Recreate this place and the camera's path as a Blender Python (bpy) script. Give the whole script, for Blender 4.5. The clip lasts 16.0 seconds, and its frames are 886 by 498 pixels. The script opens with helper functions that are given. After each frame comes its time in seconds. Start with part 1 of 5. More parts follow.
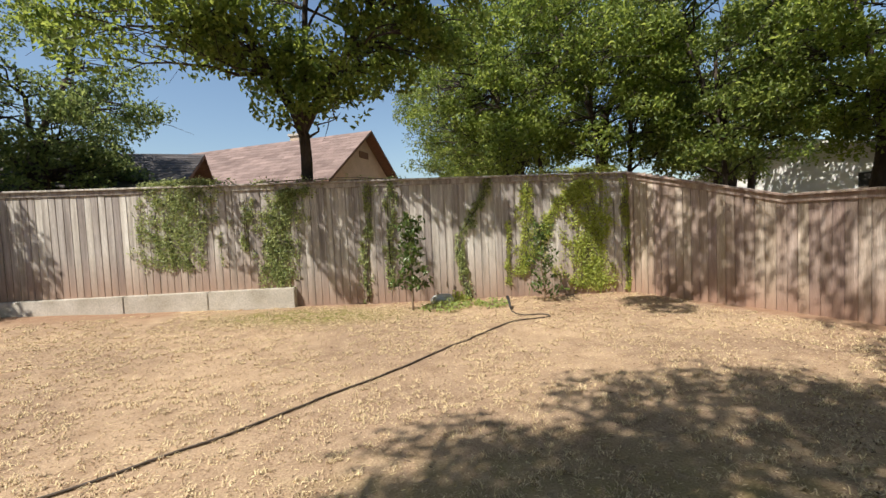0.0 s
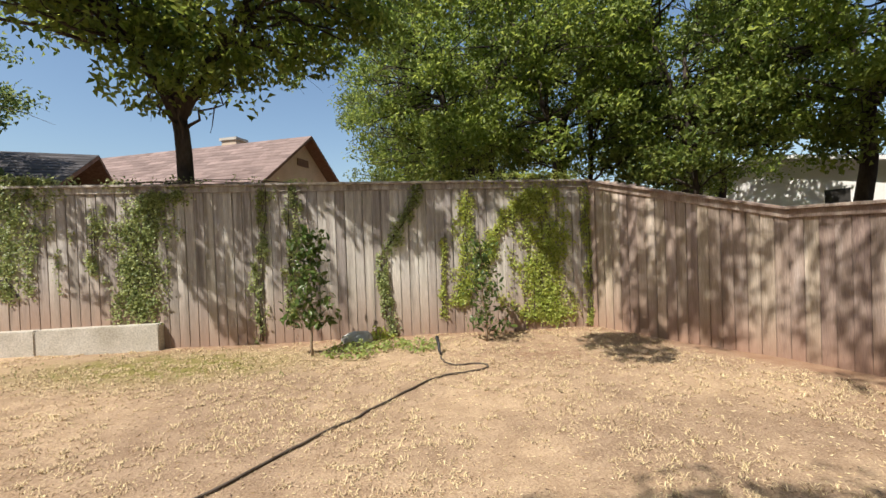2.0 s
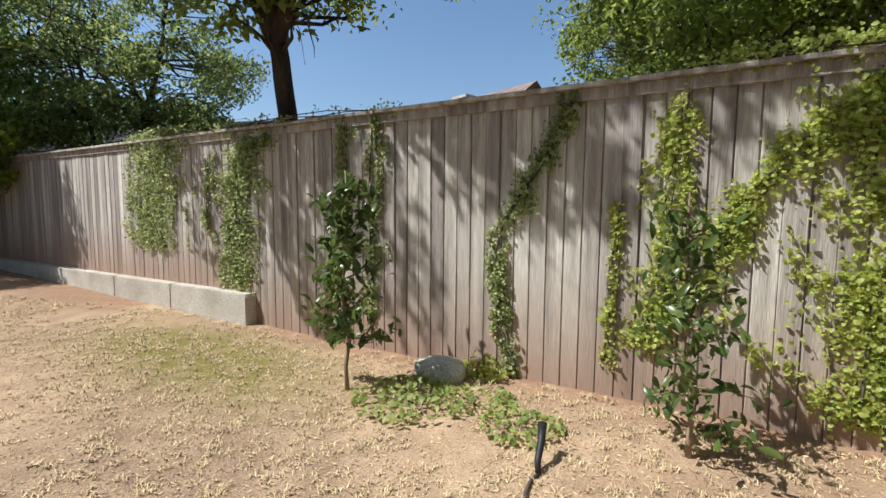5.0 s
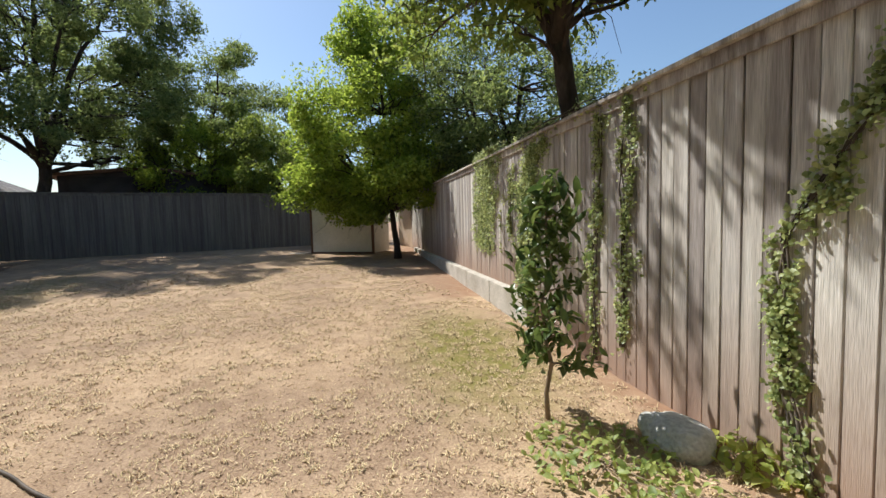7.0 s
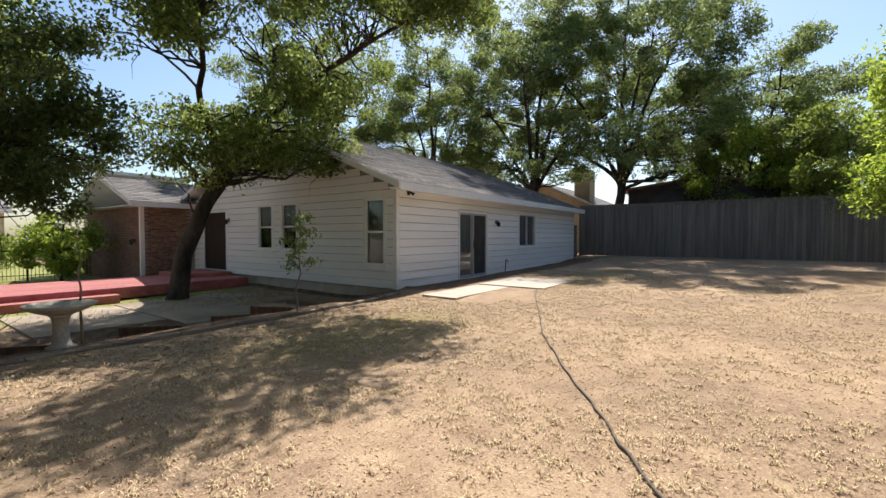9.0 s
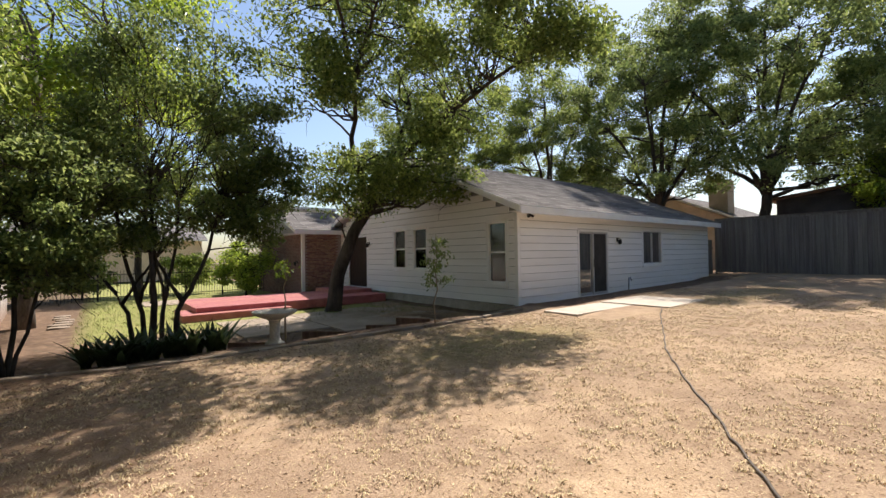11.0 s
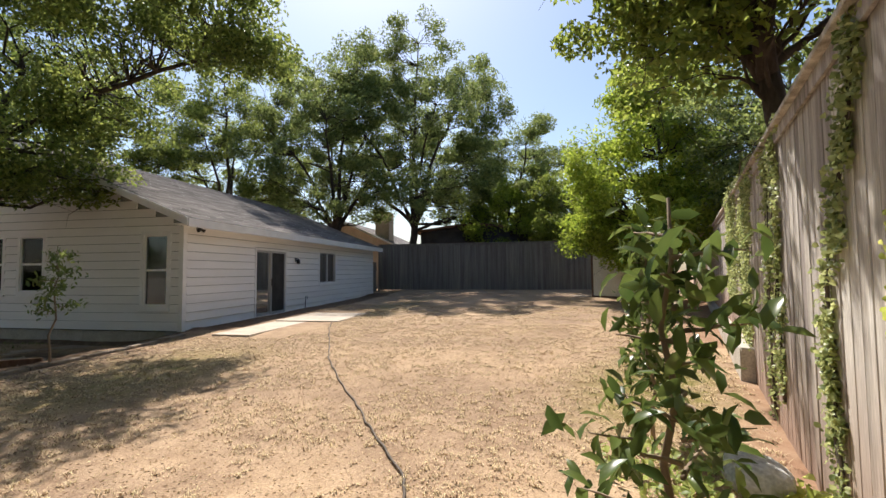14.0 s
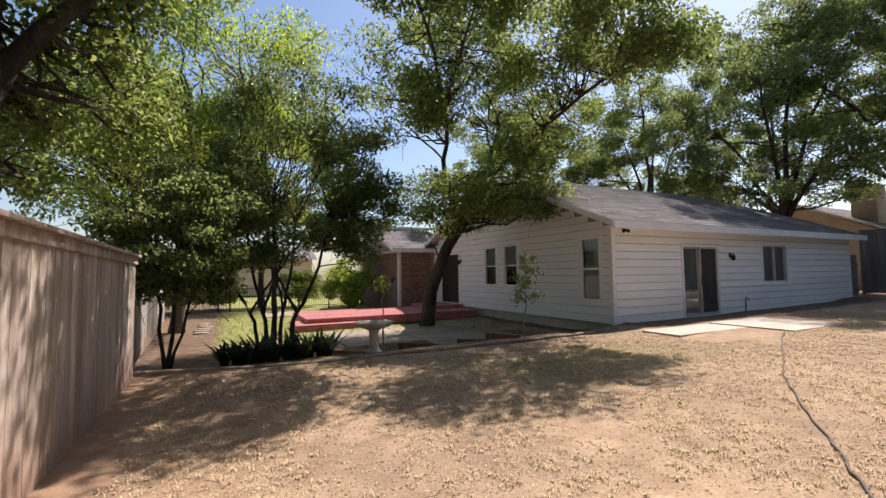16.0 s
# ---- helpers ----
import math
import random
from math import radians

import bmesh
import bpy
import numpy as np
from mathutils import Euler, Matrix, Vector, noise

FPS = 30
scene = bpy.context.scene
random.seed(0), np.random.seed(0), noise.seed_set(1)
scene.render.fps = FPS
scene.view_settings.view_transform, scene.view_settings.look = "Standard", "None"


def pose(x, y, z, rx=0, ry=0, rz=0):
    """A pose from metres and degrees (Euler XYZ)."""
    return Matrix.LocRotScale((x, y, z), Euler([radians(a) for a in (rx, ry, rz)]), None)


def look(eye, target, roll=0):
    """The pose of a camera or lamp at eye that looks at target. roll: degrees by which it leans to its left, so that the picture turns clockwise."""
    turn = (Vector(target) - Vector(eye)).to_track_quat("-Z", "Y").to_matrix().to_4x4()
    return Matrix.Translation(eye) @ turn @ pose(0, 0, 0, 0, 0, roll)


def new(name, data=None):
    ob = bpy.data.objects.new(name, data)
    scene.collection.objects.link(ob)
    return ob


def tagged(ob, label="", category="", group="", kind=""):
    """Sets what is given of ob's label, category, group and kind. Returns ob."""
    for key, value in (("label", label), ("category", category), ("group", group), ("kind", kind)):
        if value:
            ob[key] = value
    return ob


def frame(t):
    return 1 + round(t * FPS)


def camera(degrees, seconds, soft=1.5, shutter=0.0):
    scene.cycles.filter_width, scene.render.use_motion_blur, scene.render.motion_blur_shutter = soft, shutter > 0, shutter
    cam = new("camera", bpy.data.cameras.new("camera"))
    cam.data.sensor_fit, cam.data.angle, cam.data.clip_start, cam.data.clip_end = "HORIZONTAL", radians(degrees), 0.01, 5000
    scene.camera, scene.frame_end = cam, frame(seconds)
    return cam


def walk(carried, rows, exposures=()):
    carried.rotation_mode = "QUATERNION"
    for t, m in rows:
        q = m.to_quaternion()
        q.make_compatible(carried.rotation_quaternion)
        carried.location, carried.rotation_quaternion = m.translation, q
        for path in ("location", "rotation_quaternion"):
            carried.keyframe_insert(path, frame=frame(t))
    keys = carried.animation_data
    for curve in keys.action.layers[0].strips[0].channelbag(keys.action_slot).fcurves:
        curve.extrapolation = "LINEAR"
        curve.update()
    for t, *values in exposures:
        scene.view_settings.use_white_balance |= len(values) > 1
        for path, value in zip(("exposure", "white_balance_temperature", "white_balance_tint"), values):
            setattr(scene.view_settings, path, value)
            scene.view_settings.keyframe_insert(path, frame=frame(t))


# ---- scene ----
cam = camera(92.0, 16.0)
PATH = [
    (0, (3.756, 1.372, 1.478), (4.420, 3.256, 1.381), -2.6),
    (0.5, (4.107, 1.744, 1.457), (4.728, 3.635, 1.259), -2.2),
    (1, (4.427, 2.103, 1.424), (5.235, 3.921, 1.218), -2.6),
    (1.5, (4.751, 2.467, 1.453), (5.653, 4.242, 1.260), -3.3),
    (2, (5.071, 2.808, 1.487), (5.888, 4.633, 1.458), -2.1),
    (2.5, (5.375, 3.235, 1.447), (6.179, 5.062, 1.323), -0.3),
    (3, (5.772, 3.697, 1.423), (6.636, 5.495, 1.285), -2.2),
    (3.2, (5.945, 3.877, 1.464), (6.770, 5.698, 1.405), -0.7),
    (5.3, (7.322, 5.858, 1.461), (6.638, 7.729, 1.286), -1.9),
    (5.5, (7.409, 5.995, 1.452), (6.495, 7.764, 1.262), -3.3),
    (6, (7.601, 6.180, 1.436), (6.257, 7.656, 1.303), -0.3),
    (6.5, (7.737, 6.470, 1.455), (6.198, 7.732, 1.260), -0.8),
    (7, (8.048, 6.745, 1.467), (6.314, 7.732, 1.332), -1.6),
    (7.5, (8.348, 6.936, 1.401), (6.380, 7.295, 1.382), -1.4),
    (8, (8.626, 7.120, 1.296), (6.651, 6.806, 1.313), -2.2),
    (8.5, (8.714, 7.008, 1.352), (6.808, 6.406, 1.320), -2.5),
    (9, (8.689, 7.113, 1.351), (7.068, 5.944, 1.292), -0.0),
    (9.5, (8.896, 7.160, 1.381), (7.529, 5.702, 1.292), 0.2),
    (10, (9.210, 7.257, 1.416), (7.959, 5.698, 1.356), -0.7),
    (10.2, (9.297, 7.332, 1.430), (8.065, 5.757, 1.418), -0.6),
    (12.3, (9.559, 7.867, 1.374), (8.093, 6.509, 1.462), 0.2),
    (12.5, (9.566, 7.878, 1.373), (7.938, 6.721, 1.472), 0.2),
    (13, (9.568, 7.874, 1.375), (7.677, 7.232, 1.481), 0.2),
    (13.5, (9.601, 7.887, 1.385), (7.645, 7.486, 1.496), -0.4),
    (14, (9.576, 7.863, 1.373), (7.612, 7.498, 1.479), -0.5),
    (14.5, (9.586, 7.871, 1.372), (7.655, 7.367, 1.507), -0.8),
    (15, (9.567, 7.881, 1.376), (7.951, 6.709, 1.500), -0.8),
    (15.5, (9.559, 7.863, 1.377), (8.300, 6.312, 1.485), -1.0),
    (16, (9.571, 7.864, 1.376), (8.677, 6.079, 1.494), -0.8),
]
EXPOSURES = ((0, 0.44, 6550, 10), (3, 0.46, 6480, 10), (5.5, 0.38, 5950, 8), (7.5, 0.47, 6200, 9), (9.5, 0.68, 6350, 12), (12.5, 0.64, 6650, 14), (14.5, 0.6, 6500, 13), (16, 0.6, 6450, 18))
walk(cam, [(t, look(eye, target, roll)) for t, eye, target, roll in PATH], EXPOSURES)

# ---- world, sun, exposure ----
SUN_EL, SUN_X, SUN_Y = radians(54), -0.921, -0.390
world = bpy.data.worlds.new("sky_world")
scene.world = world
world.use_nodes = True
wn = world.node_tree
sky = wn.nodes.new("ShaderNodeTexSky")
sky.sky_type = "NISHITA"
sky.sun_disc = False
sky.sun_elevation = SUN_EL
sky.sun_rotation = math.atan2(SUN_X, SUN_Y)
sky.dust_density = 1.1
sky.air_density = 1.25
sky.ozone_density = 3.0
wn.links.new(sky.outputs["Color"], wn.nodes["Background"].inputs["Color"])
wn.nodes["Background"].inputs["Strength"].default_value = 0.104
sun = new("sun", bpy.data.lights.new("sun", "SUN"))
sun.data.energy = 5.0
sun.data.angle = radians(0.53)
sun.data.color = (1.0, 0.95, 0.86)
sun.matrix_world = look((SUN_X * 40, SUN_Y * 40, math.tan(SUN_EL) * 40), (0, 0, 0))


# ---- materials ----
def material(name, c1, c2, rough=0.8, scale=6.0, fine=60.0, bump=0.3, stretch=(1, 1, 1), spread=0.0, c3=None, metal=0.0, island=False, tilt=0.02, grain=0.28, stain=None):
    """A worn surface: two colours mixed by broad stains, grain on top, small relief; spread varies it from piece to piece."""
    m = bpy.data.materials.new(name)
    m.use_nodes = True
    t = m.node_tree
    n, l = t.nodes, t.links
    b = n["Principled BSDF"]
    b.inputs["Roughness"].default_value = rough
    b.inputs["Metallic"].default_value = metal
    b.inputs["Specular IOR Level"].default_value = 0.3
    geo = n.new("ShaderNodeTexCoord")
    mp = n.new("ShaderNodeMapping")
    mp.inputs["Scale"].default_value = stretch
    l.new(geo.outputs["Object"], mp.inputs["Vector"])
    rnd = None
    if spread:
        info = n.new("ShaderNodeNewGeometry" if island else "ShaderNodeObjectInfo")
        rnd = info.outputs["Random Per Island" if island else "Random"]
        add = n.new("ShaderNodeVectorMath")
        add.operation = "ADD"
        mul = n.new("ShaderNodeMath")
        mul.operation = "MULTIPLY"
        mul.inputs[1].default_value = 37.0
        l.new(rnd, mul.inputs[0])
        l.new(mp.outputs["Vector"], add.inputs[0])
        l.new(mul.outputs[0], add.inputs[1])
        vec = add.outputs[0]
    else:
        vec = mp.outputs["Vector"]
    big = n.new("ShaderNodeTexNoise")
    big.inputs["Scale"].default_value = scale
    big.inputs["Detail"].default_value = 5
    small = n.new("ShaderNodeTexNoise")
    small.inputs["Scale"].default_value = fine
    small.inputs["Detail"].default_value = 4
    l.new(vec, big.inputs["Vector"])
    l.new(vec, small.inputs["Vector"])
    ramp = n.new("ShaderNodeValToRGB")
    e = ramp.color_ramp.elements
    e[0].position, e[1].position = 0.33, 0.68
    e[0].color, e[1].color = (*c1, 1), (*c2, 1)
    if c3:
        x = e.new(0.52)
        x.color = (*c3, 1)
    l.new(big.outputs["Fac"], ramp.inputs["Fac"])
    hsv = n.new("ShaderNodeHueSaturation")
    val = n.new("ShaderNodeMapRange")
    val.inputs["From Min"].default_value, val.inputs["From Max"].default_value = 0.25, 0.75
    val.inputs["To Min"].default_value, val.inputs["To Max"].default_value = 1 - grain, 1 + grain
    l.new(small.outputs["Fac"], val.inputs["Value"])
    if rnd:
        rv = n.new("ShaderNodeMapRange")
        rv.inputs["To Min"].default_value, rv.inputs["To Max"].default_value = 1 - spread, 1 + spread
        l.new(rnd, rv.inputs["Value"])
        mm = n.new("ShaderNodeMath")
        mm.operation = "MULTIPLY"
        l.new(val.outputs[0], mm.inputs[0])
        l.new(rv.outputs[0], mm.inputs[1])
        l.new(mm.outputs[0], hsv.inputs["Value"])
        rh = n.new("ShaderNodeMapRange")
        rh.inputs["To Min"].default_value, rh.inputs["To Max"].default_value = 0.5 - tilt, 0.5 + tilt
        l.new(rnd, rh.inputs["Value"])
        l.new(rh.outputs[0], hsv.inputs["Hue"])
    else:
        l.new(val.outputs[0], hsv.inputs["Value"])
    l.new(ramp.outputs["Color"], hsv.inputs["Color"])
    last = hsv.outputs["Color"]
    if stain:
        # soil splashed up the foot of the boards, in uneven tongues
        sep = n.new("ShaderNodeSeparateXYZ")
        l.new(geo.outputs["Object"], sep.inputs[0])
        wob = n.new("ShaderNodeMath")
        wob.operation = "MULTIPLY_ADD"
        wob.inputs[1].default_value = -0.55
        l.new(big.outputs["Fac"], wob.inputs[0])
        l.new(sep.outputs["Z"], wob.inputs[2])
        rise = n.new("ShaderNodeMapRange")
        rise.inputs["From Min"].default_value, rise.inputs["From Max"].default_value = -0.28, 0.12
        rise.inputs["To Min"].default_value, rise.inputs["To Max"].default_value = 0.8, 0.0
        l.new(wob.outputs[0], rise.inputs["Value"])
        sm = n.new("ShaderNodeMix")
        sm.data_type = "RGBA"
        l.new(rise.outputs[0], sm.inputs["Factor"])
        l.new(last, sm.inputs["A"])
        sm.inputs["B"].default_value = (*stain, 1)
        last = sm.outputs["Result"]
    l.new(last, b.inputs["Base Color"])
    if bump:
        bp = n.new("ShaderNodeBump")
        bp.inputs["Strength"].default_value = bump
        bp.inputs["Distance"].default_value = 0.02
        l.new(small.outputs["Fac"], bp.inputs["Height"])
        l.new(bp.outputs["Normal"], b.inputs["Normal"])
    return m


def leaf_material(name, c1, c2, shine=0.45, through_light=0.35):
    """Leaves: colour differs from leaf to leaf, a part of the light goes through."""
    m = bpy.data.materials.new(name)
    m.use_nodes = True
    n, l = m.node_tree.nodes, m.node_tree.links
    b = n["Principled BSDF"]
    b.inputs["Roughness"].default_value = shine
    b.inputs["Specular IOR Level"].default_value = 0.4
    g = n.new("ShaderNodeNewGeometry")
    ramp = n.new("ShaderNodeValToRGB")
    e = ramp.color_ramp.elements
    e[0].color, e[1].color = (*c1, 1), (*c2, 1)
    l.new(g.outputs["Random Per Island"], ramp.inputs["Fac"])
    l.new(ramp.outputs["Color"], b.inputs["Base Color"])
    tr = n.new("ShaderNodeBsdfTranslucent")
    warm = n.new("ShaderNodeHueSaturation")
    warm.inputs["Hue"].default_value = 0.48
    warm.inputs["Saturation"].default_value = 1.02
    warm.inputs["Value"].default_value = 2.15
    l.new(ramp.outputs["Color"], warm.inputs["Color"])
    l.new(warm.outputs["Color"], tr.inputs["Color"])
    mix = n.new("ShaderNodeMixShader")
    mix.inputs["Fac"].default_value = through_light + 0.1
    l.new(b.outputs["BSDF"], mix.inputs[1])
    l.new(tr.outputs["BSDF"], mix.inputs[2])
    l.new(mix.outputs["Shader"], n["Material Output"].inputs["Surface"])
    return m


FENCE_WOOD = material("weathered_fence_wood", (0.255, 0.222, 0.198), (0.60, 0.565, 0.525), 0.9, 1.6, 26, 0.35, (7, 7, 0.7), 0.24, (0.445, 0.402, 0.365), grain=0.34, stain=(0.34, 0.21, 0.145))
RED_WOOD = material("reddish_fence_wood", (0.31, 0.235, 0.19), (0.57, 0.48, 0.41), 0.9, 1.6, 26, 0.35, (7, 7, 0.7), 0.2, (0.41, 0.325, 0.265), grain=0.34, stain=(0.32, 0.18, 0.12))
# fence wood with the shade of far fence and gate in its colour
SHADE_WOOD = material("shaded_fence_wood", (0.13, 0.115, 0.10), (0.23, 0.205, 0.18), 0.9, 1.6, 26, 0.35, (7, 7, 0.7), 0.13)
CONCRETE = material("old_concrete", (0.40, 0.36, 0.30), (0.56, 0.52, 0.46), 0.9, 2.2, 45, 0.3)
SLAB = material("pale_patio_concrete", (0.43, 0.36, 0.285), (0.57, 0.49, 0.40), 0.9, 1.6, 40, 0.2)
SIDING = material("white_painted_siding", (0.80, 0.78, 0.755), (0.87, 0.855, 0.835), 0.55, 1.3, 30, 0.03, (0.4, 0.4, 2), 0.025, tilt=0.0, grain=0.035)
TRIM = material("white_trim_paint", (0.78, 0.765, 0.74), (0.86, 0.85, 0.83), 0.5, 3, 40, 0.03, grain=0.05)
SHINGLE = material("asphalt_shingle", (0.105, 0.093, 0.086), (0.235, 0.212, 0.198), 0.95, 0.8, 35, 0.5, spread=0.24, island=True, tilt=0.0)
SHINGLE_RED = material("brown_red_shingle", (0.165, 0.115, 0.10), (0.27, 0.195, 0.17), 0.95, 1.0, 30, 0.4, spread=0.15, island=True, tilt=0.0)
SHINGLE_DARK = material("dark_shingle", (0.05, 0.045, 0.045), (0.10, 0.09, 0.09), 0.95, 1.0, 30, 0.4, spread=0.15, island=True, tilt=0.0)
# tan concrete darkened: the shade over the pads is in the colour
PATIO_SHADED = material("shaded_tan_patio_concrete", (0.27, 0.21, 0.16), (0.43, 0.345, 0.27), 0.95, 1.1, 40, 0.25)
KERB = material("soil_stained_kerb", (0.17, 0.13, 0.095), (0.34, 0.275, 0.21), 0.95, 2.5, 45, 0.4)
STUCCO = material("tan_stucco", (0.52, 0.40, 0.29), (0.62, 0.49, 0.37), 0.9, 2, 60, 0.2)
BRICK = material("brown_brick", (0.20, 0.12, 0.09), (0.36, 0.23, 0.17), 0.9, 6, 60, 0.4, spread=0.3, tilt=0.03)
MORTAR = material("grey_mortar", (0.32, 0.29, 0.26), (0.42, 0.39, 0.35), 0.95, 6, 60, 0.2)
BARK = material("grey_brown_bark", (0.07, 0.055, 0.045), (0.17, 0.14, 0.115), 0.95, 5, 34, 0.9, (1, 1, 0.3))
DARK_BARK = material("dark_bark", (0.035, 0.028, 0.023), (0.09, 0.07, 0.058), 0.95, 5, 30, 0.9, (1, 1, 0.3))
PALE_BARK = material("smooth_pale_bark", (0.22, 0.16, 0.11), (0.36, 0.28, 0.2), 0.8, 5, 30, 0.3, (1, 1, 0.3))
DECK_RED = material("faded_red_deck_paint", (0.36, 0.115, 0.11), (0.49, 0.195, 0.18), 0.7, 3, 40, 0.2, (1, 6, 1), 0.1)
# grey seen between siding laps, painting the shadow line under each board
LAP_SHADOW = material("lap_shadow_grey", (0.22, 0.22, 0.21), (0.3, 0.3, 0.29), 0.9, 4, 40, 0.1)
DOOR_BROWN = material("dark_brown_door", (0.03, 0.02, 0.016), (0.055, 0.036, 0.028), 0.5, 3, 40, 0.1, (3, 3, 0.4))
METAL_DARK = material("black_iron", (0.015, 0.015, 0.016), (0.03, 0.03, 0.032), 0.5, 8, 60, 0.1)
METAL_GREY = material("grey_aluminium_frame", (0.42, 0.42, 0.42), (0.52, 0.52, 0.52), 0.45, 4, 50, 0.05, metal=0.3)
HOSE = material("dark_garden_hose", (0.06, 0.045, 0.035), (0.12, 0.095, 0.075), 0.6, 8, 80, 0.2)
ROCK = material("grey_limestone", (0.36, 0.36, 0.34), (0.58, 0.57, 0.55), 0.95, 4, 40, 0.7)
SHED_PANEL = material("cream_shed_panel", (0.66, 0.62, 0.52), (0.75, 0.71, 0.61), 0.7, 1.5, 40, 0.1)
SHED_WOOD = material("brown_shed_timber", (0.13, 0.07, 0.045), (0.22, 0.13, 0.085), 0.8, 3, 40, 0.3, (5, 5, 0.6))
INSIDE = material("dim_room_paint", (0.22, 0.21, 0.19), (0.28, 0.26, 0.24), 0.9, 2, 20, 0.05)
CURTAIN = material("pale_curtain", (0.34, 0.32, 0.29), (0.5, 0.48, 0.44), 0.9, 2, 30, 0.2, (9, 9, 0.4))
# insect screen; its dark tone also stands for unlit rooms behind glass
SCREEN_AND_DIM = material("insect_screen_and_dim_room", (0.035, 0.033, 0.03), (0.06, 0.055, 0.05), 0.8, 3, 200, 0.1)
MULCH = material("leaf_mulch", (0.085, 0.055, 0.04), (0.20, 0.135, 0.095), 1.0, 4, 40, 0.6, spread=0.35, island=True)
STRAW = material("dry_straw", (0.42, 0.305, 0.18), (0.66, 0.51, 0.33), 0.9, 8, 60, 0.0, spread=0.32, island=True, tilt=0.02)
LAWN = material("lawn_blades", (0.10, 0.13, 0.03), (0.24, 0.24, 0.07), 0.8, 3, 40, 0.0, spread=0.3, island=True, tilt=0.03)

LEAF_BRIGHT = leaf_material("bright_green_leaf", (0.11, 0.185, 0.026), (0.285, 0.36, 0.06), 0.45, 0.42)
LEAF_MID = leaf_material("mid_green_leaf", (0.08, 0.13, 0.024), (0.235, 0.29, 0.066), 0.45, 0.4)
LEAF_OAK = leaf_material("oak_leaf", (0.052, 0.09, 0.021), (0.215, 0.265, 0.07), 0.4, 0.42)
LEAF_DARK = leaf_material("dark_glossy_leaf", (0.06, 0.10, 0.03), (0.17, 0.215, 0.065), 0.3, 0.35)
LEAF_GREY = leaf_material("grey_green_leaf", (0.065, 0.105, 0.033), (0.215, 0.265, 0.088), 0.5, 0.38)
LEAF_YELLOW = leaf_material("yellow_green_vine_leaf", (0.22, 0.28, 0.055), (0.46, 0.5, 0.16), 0.45, 0.36)
LEAF_IVY = leaf_material("ivy_leaf", (0.12, 0.165, 0.055), (0.40, 0.44, 0.20), 0.4, 0.3)
LEAF_CITRUS = leaf_material("broad_glossy_leaf", (0.03, 0.06, 0.016), (0.12, 0.17, 0.045), 0.3, 0.2)
LEAF_WEED = leaf_material("pale_weed_leaf", (0.14, 0.2, 0.05), (0.34, 0.4, 0.14), 0.5, 0.3)
LEAF_AGAVE = leaf_material("dark_strap_leaf", (0.02, 0.04, 0.015), (0.05, 0.075, 0.03), 0.4, 0.1)


